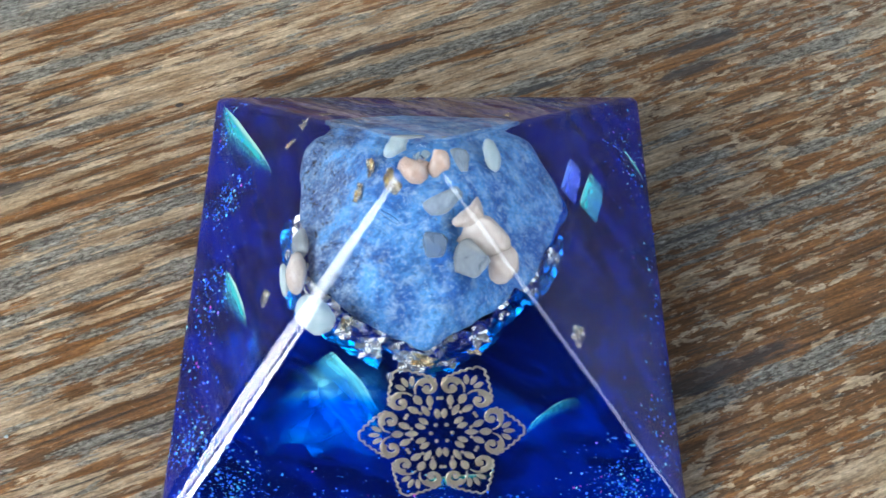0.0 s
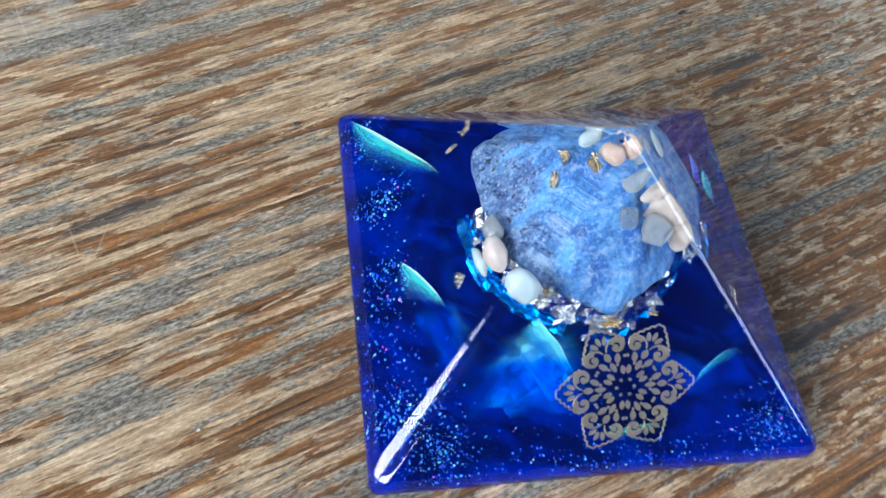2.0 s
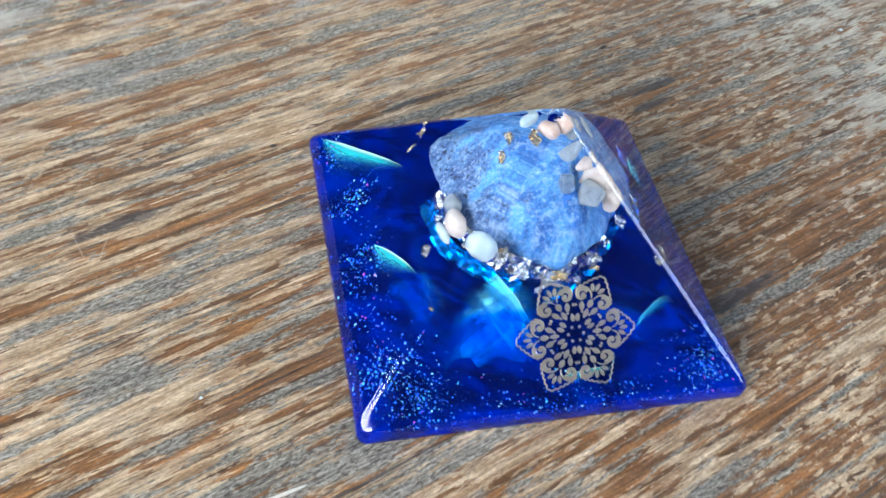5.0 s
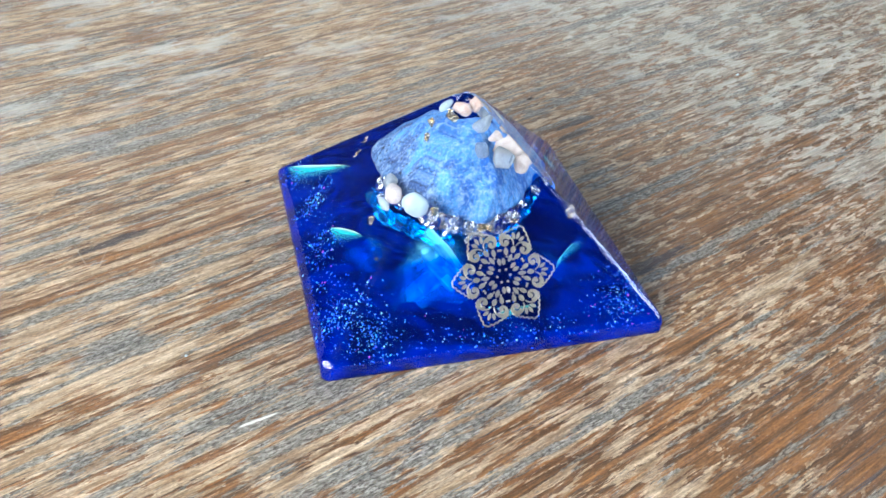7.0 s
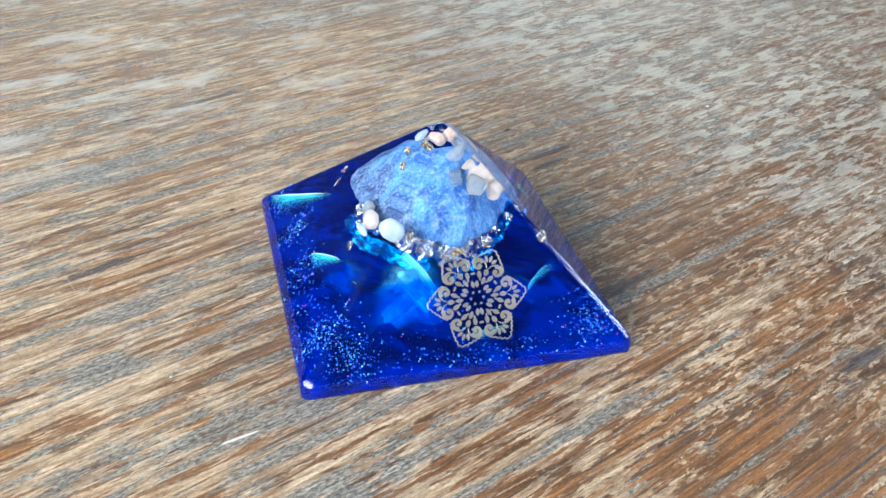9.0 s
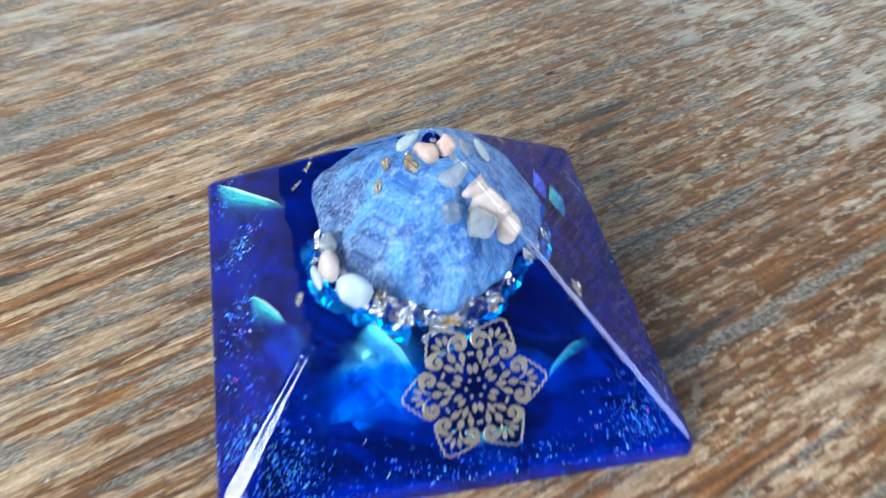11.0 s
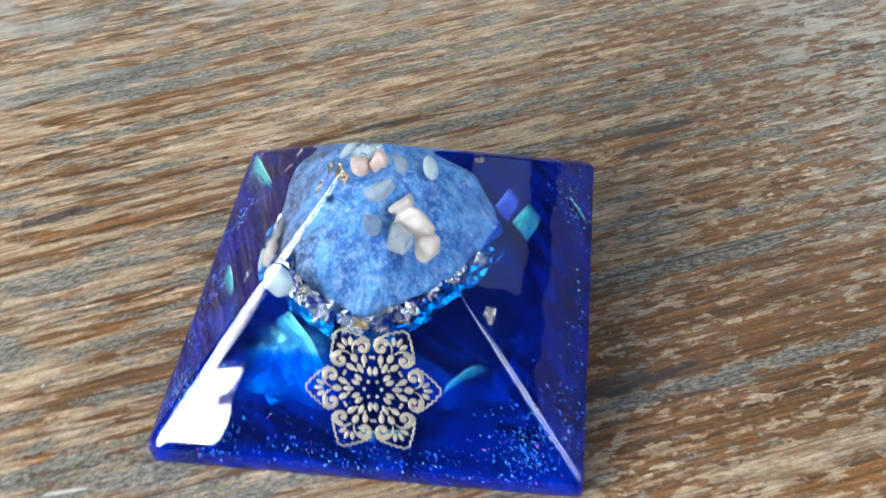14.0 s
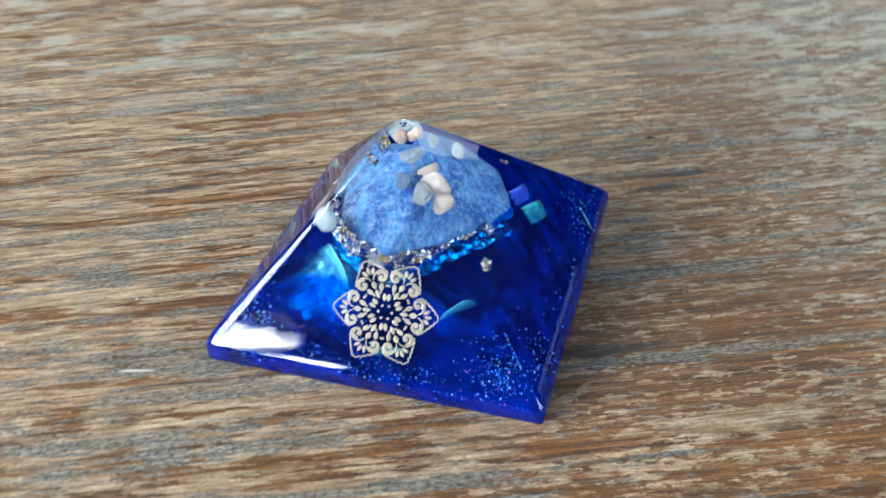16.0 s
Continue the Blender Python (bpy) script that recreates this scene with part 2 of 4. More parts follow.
def plain_paint(name, colour, rough=0.7):
    m = Nodes(name)
    n = m.noise(m.scaled((3, 3, 3)), 1.0, 5.0)
    m.set(Base_Color=m.mix(m.math("MULTIPLY", n, 0.15), colour, tuple(c * 0.8 for c in colour)), Roughness=rough)
    return m.mat


def clear_resin():
    m = Nodes("clear_resin")
    wave = m.noise(m.scaled((60, 60, 60)), 1.0, 2.0)
    m.set(Base_Color=(1.0, 1.0, 1.0), Roughness=0.0, IOR=1.56, Transmission_Weight=1.0, Normal=m.bump(wave, 0.12, 0.0006))
    return m.mat


def blue_resin():
    """Dyed resin of the same density as the clear resin about it: it tints, but does not bend the light."""
    m = Nodes("blue_resin")
    cloud = m.noise(m.scaled((90, 90, 90)), 1.0, 4.0)
    tint = m.mix(m.step(cloud, 0.3, 0.7), (0.07, 0.47, 0.98), (0.13, 0.60, 0.99))
    # the dye thins out at the lip of the layer
    sep = m.tree.nodes.new("ShaderNodeSeparateXYZ")
    m.put(sep.inputs[0], m.coord)
    thin = m.step(sep.outputs[2], 0.0180, 0.0198)
    tint = m.mix(thin, tint, (1.0, 1.0, 1.0))
    clear = m.node("ShaderNodeBsdfTransparent", Color=tint).outputs[0]
    haze = m.node("ShaderNodeBsdfDiffuse", Color=(0.001, 0.020, 0.28)).outputs[0]
    mixed = m.node("ShaderNodeMixShader")
    m.put(mixed.inputs[0], m.math("MULTIPLY", m.step(cloud, 0.2, 0.8, 0.02, 0.08), m.math("SUBTRACT", 1.0, thin)))
    m.put(mixed.inputs[1], clear)
    m.put(mixed.inputs[2], haze)
    m.put(m.out.inputs[0], mixed.outputs[0])
    return m.mat


def deep_blue():
    m = Nodes("deep_blue_resin")
    # the lighter swirls put the glow of lit resin into the colour
    cloud = m.noise(m.scaled((55, 120, 110), 35), 1.0, 4.0, 0.55, 1.4)
    m.set(Base_Color=m.mix(m.step(cloud, 0.38, 0.66), (0.001, 0.005, 0.050), (0.001, 0.028, 0.20)), Roughness=0.4, Specular_IOR_Level=0.0)
    return m.mat


def sodalite():
    m = Nodes("sodalite")
    big = m.noise(m.scaled((190, 190, 110)), 1.0, 6.0, 0.66, 0.5)
    mid = m.noise(m.scaled((560, 560, 420), 20), 1.0, 6.0, 0.7, 0.3)
    fine = m.noise(m.scaled((1500, 1500, 1200)), 1.0, 5.0, 0.78)
    colour = m.mix(m.step(big, 0.35, 0.65), (0.018, 0.122, 0.46), (0.125, 0.375, 0.78))
    colour = m.mix(m.math("MULTIPLY", m.step(mid, 0.48, 0.66), 0.75), colour, (0.34, 0.51, 0.75))
    colour = m.mix(m.math("MULTIPLY", m.step(mid, 0.47, 0.35), 0.5), colour, (0.020, 0.055, 0.22))
    # a grey, coarse end with dark specks
    sep = m.tree.nodes.new("ShaderNodeSeparateXYZ")
    m.put(sep.inputs[0], m.coord)
    end = m.step(m.math("ADD", sep.outputs[0], m.math("MULTIPLY", m.math("SUBTRACT", big, 0.5), 0.03)), -0.006, -0.013)
    greyed = m.mix(m.step(mid, 0.36, 0.66), (0.05, 0.065, 0.10), (0.22, 0.27, 0.36))
    colour = m.mix(m.math("MULTIPLY", end, 0.6), colour, greyed)
    white = m.step(fine, 0.555, 0.61)
    colour = m.mix(m.math("MULTIPLY", white, 0.6), colour, (0.46, 0.60, 0.80))
    pepper = m.step(fine, 0.45, 0.39)
    colour = m.mix(m.math("MULTIPLY", pepper, 0.45), colour, (0.012, 0.03, 0.11))
    speck = m.step(m.noise(m.scaled((950, 950, 950), 50, (3, 1, 0)), 1.0, 2.0, 0.6), 0.585, 0.64)
    colour = m.mix(m.math("MULTIPLY", speck, m.math("ADD", m.math("MULTIPLY", end, 0.75), 0.12)), colour, (0.012, 0.016, 0.03))
    m.set(Base_Color=colour, Roughness=0.5, Specular_IOR_Level=0.25, Normal=m.bump(m.math("ADD", fine, mid), 0.8, 0.0005))
    return m.mat


def pebble_stone(name, a, b, rough=0.45, alpha=1.0):
    m = Nodes(name)
    n = m.noise(m.scaled((330, 330, 330)), 1.0, 6.0, 0.6, 0.6)
    info = m.tree.nodes.new("ShaderNodeObjectInfo").outputs["Random"]
    colour = m.mix(m.step(n, 0.3, 0.7), a, b)
    colour = m.mix(m.math("MULTIPLY", info, 0.25), colour, tuple(0.6 * v for v in a))
    m.set(Base_Color=colour, Roughness=rough, Normal=m.bump(n, 0.25, 0.0003), Alpha=alpha)
    return m.mat


def metal(name, a, b, rough, scale=900.0, bump=0.0):
    m = Nodes(name)
    n = m.noise(m.scaled((scale, scale, scale)), 1.0, 4.0, 0.6)
    m.set(Base_Color=m.mix(n, a, b), Metallic=1.0, Roughness=rough)
    if bump:
        m.set(Normal=m.bump(n, bump, 0.0004))
    return m.mat


def foil_metal(name, a, b, rough, scale, bump):
    m = Nodes(name)
    n = m.noise(m.scaled((scale, scale, scale)), 1.0, 4.0, 0.6)
    m.set(Base_Color=m.mix(n, a, b), Metallic=1.0, Roughness=rough, Normal=m.bump(n, bump, 0.0002))
    return m.mat


def iridescent_film(name, a, b, c, alpha, even=False):
    """Thin cellophane: bands of colour that run along it, dense at one edge and clear at the other. The pale dense edge
    paints the highlight of the curl.
    """
    m = Nodes(name)
    own = m.tree.nodes.new("ShaderNodeTexCoord").outputs["UV"]
    sep = m.tree.nodes.new("ShaderNodeSeparateXYZ")
    m.put(sep.inputs[0], own)
    n = m.noise(m.scaled((110, 110, 110)), 1.0, 2.0, 0.5, 0.3)
    across = m.math("ADD", sep.outputs[1], m.math("MULTIPLY", m.math("SUBTRACT", n, 0.5), 0.18))
    streak = m.tree.nodes.new("ShaderNodeMapping")
    m.put(streak.inputs["Vector"], own)
    streak.inputs["Scale"].default_value = (1.5, 7.0, 1.0)
    lines = m.noise(streak.outputs[0], 1.0, 3.0, 0.6, 0.5)
    colour = m.mix(m.step(across, 0.40, 0.80), a, m.mix(m.step(sep.outputs[1], 0.88, 0.99), b, c))
    dense = m.math("MULTIPLY", m.step(across, 0.10, 1.0, 0.7 * alpha if even else 0.0, alpha), m.step(lines, 0.3, 0.65, 0.55, 1.0))
    dense = m.math("MULTIPLY", dense, m.math("MULTIPLY", m.step(sep.outputs[0], 1.0, 0.72, 0.25, 1.0), m.step(sep.outputs[0], 0.0, 0.12, 0.3, 1.0)))
    m.set(Base_Color=colour, Metallic=0.2, Roughness=0.25, Alpha=dense)
    return m.mat


def crumpled_film(name, a, b, alpha):
    """Creased cellophane that frays out to clear at its rim; also used as painted glow of lit resin."""
    m = Nodes(name)
    own = m.tree.nodes.new("ShaderNodeTexCoord").outputs["UV"]
    sep = m.tree.nodes.new("ShaderNodeSeparateXYZ")
    m.put(sep.inputs[0], own)
    n = m.math("MULTIPLY", m.math("SUBTRACT", m.noise(m.scaled((130, 130, 130)), 1.0, 2.0, 0.5), 0.5), 0.35)
    dense = alpha
    for socket in (sep.outputs[0], sep.outputs[1]):
        edge = m.math("ADD", m.math("ABSOLUTE", m.math("SUBTRACT", socket, 0.5)), n)
        dense = m.math("MULTIPLY", dense, m.step(edge, 0.50, 0.04))
    wisp = m.tree.nodes.new("ShaderNodeMapping")
    m.put(wisp.inputs["Vector"], own)
    wisp.inputs["Scale"].default_value = (0.8, 3.2, 1.0)
    lines = m.noise(wisp.outputs[0], 1.0, 2.0, 0.5, 0.3)
    dense = m.math("MULTIPLY", dense, m.step(lines, 0.34, 0.58, 0.30, 1.0))
    m.set(Base_Color=m.mix(m.step(lines, 0.45, 0.66), a, b), Metallic=0.35, Roughness=0.30, Alpha=dense)
    return m.mat


def glitter():
    m = Nodes("glitter")
    rnd = m.tree.nodes.new("ShaderNodeNewGeometry").outputs["Random Per Island"]
    ramp = m.tree.nodes.new("ShaderNodeValToRGB")
    stops = ((0.0, (0.02, 0.16, 1.0)), (0.38, (0.08, 0.56, 1.0)), (0.60, (0.06, 0.26, 1.0)), (0.80, (0.40, 0.95, 1.0)), (0.94, (0.85, 0.12, 0.70)), (0.97, (0.4, 0.25, 1.0)))
    cr = ramp.color_ramp
    cr.interpolation = "CONSTANT"
    while len(cr.elements) < len(stops):
        cr.elements.new(0.5)
    for e, (p, c) in zip(cr.elements, stops):
        e.position, e.color = p, (*c, 1)
    m.put(ramp.inputs[0], rnd)
    m.set(Base_Color=ramp.outputs[0], Metallic=0.45, Roughness=0.32)
    return m.mat


def bright_sky(name, half, fade, grain, rag, power):
    """An overcast sky between ragged leaves, seen through a window: bright in the middle, dim at the rim."""
    m = Nodes(name)
    sep = m.tree.nodes.new("ShaderNodeSeparateXYZ")
    m.put(sep.inputs[0], m.coord)
    torn = m.math("MULTIPLY", m.math("SUBTRACT", m.noise(m.scaled((grain, grain, grain * 1.8)), 1.0, 7.0, 0.62, 0.4), 0.5), rag)
    x = m.step(m.math("ADD", m.math("ABSOLUTE", sep.outputs[0]), torn), half[0], half[0] - fade)
    z = m.step(m.math("ADD", m.math("ABSOLUTE", sep.outputs[2]), torn), half[1], half[1] - fade * 0.6)
    m.set(Base_Color=(0.0, 0.0, 0.0), Emission_Color=(0.96, 0.99, 1.0), Emission_Strength=m.step(m.math("MULTIPLY", x, z), 0.0, 1.0, 2.5, power))
    return m.mat


def air():
    m = Nodes("air_bubble")
    m.set(Base_Color=(1.0, 1.0, 1.0), Roughness=0.0, IOR=0.88, Transmission_Weight=1.0)
    return m.mat


AIR = air()
DARKWOOD = pebble_stone("dark_splinter", (0.03, 0.024, 0.02), (0.07, 0.05, 0.04), 0.7)
WOOD, RESIN, BLUE, DEEP, ROCK = weathered_wood(), clear_resin(), blue_resin(), deep_blue(), sodalite()
WALL = plain_paint("grey_wall_paint", (0.05, 0.05, 0.05))
FLOOR = plain_paint("floor_paint", (0.16, 0.13, 0.11), 0.5)
PINK = pebble_stone("pink_stone", (0.50, 0.40, 0.35), (0.64, 0.58, 0.54), 0.4, 0.88)
ORANGE = pebble_stone("orange_stone", (0.50, 0.33, 0.26), (0.64, 0.52, 0.46))
GREY = pebble_stone("grey_stone", (0.25, 0.29, 0.32), (0.46, 0.49, 0.50), 0.4, 0.52)
SMOKE = pebble_stone("blue_grey_stone", (0.10, 0.15, 0.24), (0.24, 0.30, 0.38), 0.4, 0.55)
WHITE = pebble_stone("white_stone", (0.40, 0.51, 0.55), (0.53, 0.60, 0.62), 0.3)
GOLD = metal("gold_leaf", (0.97, 0.86, 0.68), (0.88, 0.74, 0.52), 0.20, 1500, 0.6)
SILVER = foil_metal("aluminium_foil", (0.97, 0.97, 0.96), (0.88, 0.89, 0.90), 0.24, 700, 0.4)
BRASS = metal("gilt_brass", (0.92, 0.85, 0.70), (0.80, 0.70, 0.52), 0.31, 1200, 0.25)
TEAL = iridescent_film("teal_film", (0.01, 0.16, 0.48), (0.05, 0.58, 0.58), (0.62, 0.88, 0.72), 0.85)
FAINT_TEAL = iridescent_film("faint_teal_film", (0.01, 0.20, 0.70), (0.03, 0.48, 0.80), (0.30, 0.85, 0.95), 0.6)
CYAN = iridescent_film("cyan_film", (0.05, 0.50, 1.0), (0.18, 0.85, 1.0), (0.36, 0.95, 1.0), 0.95)
AZURE = crumpled_film("azure_film", (0.02, 0.36, 1.0), (0.22, 0.88, 1.0), 0.95)
GLOW_AZURE = crumpled_film("azure_glow_sheet", (0.01, 0.20, 0.98), (0.05, 0.48, 1.0), 0.55)
TEAL_EVEN = iridescent_film("even_teal_film", (0.03, 0.45, 0.75), (0.08, 0.80, 0.80), (0.4, 0.95, 0.9), 0.62, True)
VIOLET = iridescent_film("violet_film", (0.04, 0.12, 0.95), (0.08, 0.20, 1.0), (0.2, 0.4, 1.0), 0.75, True)
GLITTER = glitter()


# ---- building helpers ----
def mesh_from(bm, name, material, smooth=False):
    me = bpy.data.meshes.new(name)
    bm.normal_update()
    bm.to_mesh(me)
    bm.free()
    me.materials.append(material)
    if smooth:
        me.polygons.foreach_set("use_smooth", [True] * len(me.polygons))
    return me


def part(name, bm, material, parent, label="", smooth=False):
    ob = new(name, mesh_from(bm, name, material, smooth))
    ob.parent = parent
    if label:
        tagged(ob, label)
    return ob


def box(bm, lo, hi):
    v = [bm.verts.new((x, y, z)) for z in (lo[2], hi[2]) for x, y in ((lo[0], lo[1]), (hi[0], lo[1]), (hi[0], hi[1]), (lo[0], hi[1]))]
    for f in ((3, 2, 1, 0), (4, 5, 6, 7), (0, 1, 5, 4), (1, 2, 6, 5), (2, 3, 7, 6), (3, 0, 4, 7)):
        bm.faces.new([v[i] for i in f])


def boxes(*pairs):
    bm = bmesh.new()
    for lo, hi in pairs:
        box(bm, lo, hi)
    return bm


def structure(name, bm, material, label):
    return tagged(new(name, mesh_from(bm, name, material)), label, kind="structure")


# ---- the room ----
X0, X1, Y0, Y1, Z0, Z1, W = -1.4, 1.4, -0.95, 1.7, -0.75, 1.6, 0.10
structure("floor", boxes(((X0 - W, Y0 - W, Z0 - 0.1), (X1 + W, Y1 + W, Z0))), FLOOR, "plain brown floor of the room")
structure("ceiling", boxes(((X0 - W, Y0 - W, Z1), (X1 + W, Y1 + W, Z1 + 0.1))), WALL, "plain pale ceiling of the room")


def wall_with_openings(name, axis, near, far, ends, openings):
    """An upright wall across the given axis, with openings (from, to, low, high) along it."""
    pieces, at = [], ends[0]
    for lo, hi, low, high in sorted(openings):
        pieces += [(at, lo, Z0, Z1), (lo, hi, Z0, low), (lo, hi, high, Z1)]
        at = hi
    pieces.append((at, ends[1], Z0, Z1))
    pairs = []
    for lo, hi, low, high in pieces:
        if hi > lo:
            pairs.append(((near, lo, low), (far, hi, high)) if axis == 0 else ((lo, near, low), (hi, far, high)))
    structure(name, boxes(*pairs), WALL, "plain grey painted wall with window openings")


wall_with_openings("wall_south", 1, Y0 - W, Y0, (X0, X1), [(-1.305, -0.505, 0.25, 0.71), (-0.505, -0.389, 0.25, 0.48)])


def sky_view(x, z, hx, hz, material):
    bm = bmesh.new()
    bm.faces.new([bm.verts.new(p) for p in ((hx, 0, -hz), (-hx, 0, -hz), (-hx, 0, hz), (hx, 0, hz))])
    ob = structure("backdrop", bm, material, "bright overcast sky between ragged leaves outside the window")
    ob.location = (x, -0.975, z)


sky_view(-0.905, 0.48, 0.40, 0.23, bright_sky("bright_sky", (0.41, 0.24), 0.11, 9.0, 0.26, 165.0))
sky_view(-0.447, 0.365, 0.058, 0.115, bright_sky("leafy_sky", (0.062, 0.12), 0.045, 22.0, 0.20, 120.0))
wall_with_openings("wall_north", 1, Y1, Y1 + W, (X0, X1), [(-0.90, 1.30, 0.51, 1.19)])
wall_with_openings("wall_west", 0, X0 - W, X0, (Y0 - W, Y1 + W), [(-0.93, -0.28, 0.32, 1.16), (-0.28, 0.22, 0.32, 0.78)])
# the last, low slot is made only for the added dim lamp
wall_with_openings("wall_east", 0, X1, X1 + W, (Y0 - W, Y1 + W), [(-0.66, -0.60, 0.73, 1.31), (-0.60, -0.18, 0.14, 1.31), (-0.18, 0.32, 0.14, 0.72), (0.33, 0.59, 0.24, 0.48), (1.01, 1.55, 0.03, 0.17)])

# ---- the table ----
table = tagged(new("table"), "weathered oak table with worn brown varnish and grey grain", "table")
table.location = (0, 0, Z0)
bm = boxes(((-0.55, -0.40, 0.715), (0.55, 0.42, 0.75)))
bmesh.ops.bevel(bm, geom=bm.edges[:], offset=0.004, segments=2, affect="EDGES", profile=0.5)
part("tabletop", bm, WOOD, table)
for x in (-0.49, 0.49):
    for y in (-0.34, 0.36):
        bm = boxes(((x - 0.03, y - 0.03, 0.0), (x + 0.03, y + 0.03, 0.715)))
        bmesh.ops.bevel(bm, geom=bm.edges[:], offset=0.003, segments=1, affect="EDGES")
        part("leg", bm, WOOD, table)

def crumb(name, x, y, size, turn, material, label, seed):
    """A small broken bit that lies on the table."""
    bm = bmesh.new()
    bmesh.ops.create_icosphere(bm, subdivisions=1, radius=0.5)
    low = 0.0
    for v in bm.verts:
        p = v.co * (1 + 0.5 * noise.noise(v.co * 3 + Vector((seed, 0, seed))))
        v.co = Vector((p.x * size[0], p.y * size[1], p.z * size[2])) * 0.001
        low = min(low, v.co.z)
    ob = new(name, mesh_from(bm, name, material))
    ob.matrix_world = pose(x * 0.001, y * 0.001, -low, 0, 0, turn)
    return tagged(ob, label, name.replace("_", " "), "bits on the table")


crumb("crumb", 126.1, 77.0, (1.8, 1.2, 0.8), 30, WHITE, "tiny white crumb on the wooden table", 1)
crumb("crumb", -67.9, -26.2, (0.7, 0.6, 0.5), 10, WHITE, "tiny pale crumb on the wooden table", 2)
crumb("crumb", -72.0, 164.0, (1.2, 0.8, 0.6), 60, WHITE, "tiny white crumb on the wooden table", 3)
crumb("splinter", 46.4, 72.2, (3.6, 0.9, 0.5), 30, DARKWOOD, "small dark wood splinter on the table", 4)
crumb("splinter", -48.6, 39.7, (1.8, 0.9, 0.5), 10, DARKWOOD, "small dark wood splinter on the table", 5)

# ---- the resin pyramid ----
HALF, RIM, TOP = 0.0402, 0.0045, 0.0470      # half the base, height of its upright rim, height of the sharp apex
SLOPE = math.hypot(TOP - RIM, HALF)
UP, OUT = HALF / SLOPE, (TOP - RIM) / SLOPE  # normal of a side: outwards OUT, upwards UP


def half_at(z, inset=0.0):
    """Half the width of the pyramid at a height, moved in by inset along the normal of a side."""
    return min(HALF - inset, HALF * (TOP - z) / (TOP - RIM) - inset / OUT)


def ring(half, radius, z, steps=6, support=0.0005, flat=0.0, share=(1, 1, 1, 1)):
    """A rounded square, with a support point at each end of its straight sides."""
    broad, wide = radius, support
    out = []
    for k in range(4):
        radius = min(broad * share[k], half * 0.98)
        support = min(wide, (half - radius) * 0.5)
        turn = Matrix.Rotation(k * math.pi / 2, 3, "Z")
        c = half - radius
        pts = [(half, c - support)]
        for n in range(steps + 1):
            a = n / steps * math.pi / 2
            f = n / steps
            px, py = radius * math.cos(a), radius * math.sin(a)
            px, py = px + flat * (radius * (1 - f) - px), py + flat * (radius * f - py)
            pts.append((c + px, c + py))
        pts.append((c - support, half))
        out += [turn @ Vector((x, y, z)) for x, y in pts]
    return out


def loft(rings, cap_low=True, cap_high=True):
    bm = bmesh.new()
    rows = [[bm.verts.new(p) for p in r] for r in rings]
    n = len(rows[0])
    for a, b in zip(rows, rows[1:]):
        for i in range(n):
            bm.faces.new((a[i], a[(i + 1) % n], b[(i + 1) % n], b[i]))
    if cap_low:
        bm.faces.new(rows[0][::-1])
    if cap_high:
        bm.faces.new(rows[-1])
    return bm


def ridge_radius(half):
    return 0.0006 + 0.0016 * half / HALF


pyramid = tagged(new("resin_pyramid"), "blue resin pyramid with stone, foil and gilt filigree cast inside", "pyramid")
pyramid.location, pyramid.scale = (0.0, -0.0008, 0.0), (1.0, 0.980, 1.0)     # a little shorter than it is wide
SHARE = (0.55, 0.6, 1.3, 0.7)              # how broad each ridge is worn
rings = [ring(HALF - 0.0004, 0.0011, 0.0001, flat=0.4, share=SHARE), ring(HALF - 0.0001, 0.0012, 0.0004, flat=0.4, share=SHARE), ring(HALF, 0.0013, 0.0012, flat=0.5, share=SHARE), ring(HALF, 0.0014, 0.0032, flat=0.5, share=SHARE)]
for z, back in ((0.0038, 0.00008), (0.0044, 0.0003), (0.0050, 0.00068), (0.0056, 0.00115)):   # the shoulder between rim and side
    rings.append(ring(min(HALF - back, half_at(z)), 0.0016 + 0.15 * (z - 0.0032), z, flat=0.55, share=SHARE))
for z in (0.0066, 0.0072, 0.020, 0.034, 0.0415, 0.0432, 0.0442):
    rings.append(ring(half_at(z), ridge_radius(half_at(z)), z, flat=0.6, share=SHARE))
for z, h in ((0.0450, 0.0016), (0.0455, 0.0011), (0.0458, 0.0005)):
    rings.append(ring(h, h, z, support=0.0))
body = part("clear_resin_body", loft(rings), RESIN, pyramid, "glossy clear resin", smooth=True)
body.visible_shadow = False

INSET, LAYER = 0.0009, 0.0198
bm = loft([ring(HALF - 0.0006, 0.0018, 0.00015), ring(HALF - 0.0002, 0.0018, 0.0006), ring(HALF - 0.0002, 0.0018, 0.0032), ring(half_at(0.0065, INSET), 0.0018, 0.0065), ring(half_at(LAYER, INSET), 0.001, LAYER),
           ring(half_at(LAYER, INSET) - 0.0012, 0.001, LAYER - 0.0012), ring(half_at(LAYER, INSET) - 0.003, 0.001, LAYER - 0.0018)])
part("blue_resin_layer", bm, BLUE, pyramid, "dark blue dyed resin")
rows = [ring(HALF - 0.0007, 0.0018, 0.0002), ring(HALF - 0.0004, 0.0018, 0.0007), ring(HALF - 0.0004, 0.0018, 0.0031)]
for k in range(1, 9):
    f = k / 8
    z = 0.0044 + 0.0091 * f
    rows.append(ring(half_at(max(z, RIM), 0.0015 + 0.0105 * f * f * f), 0.0014 + 0.005 * f, z))
part("opaque_blue_base", loft(rows), DEEP, pyramid, "opaque deep blue resin", smooth=True)


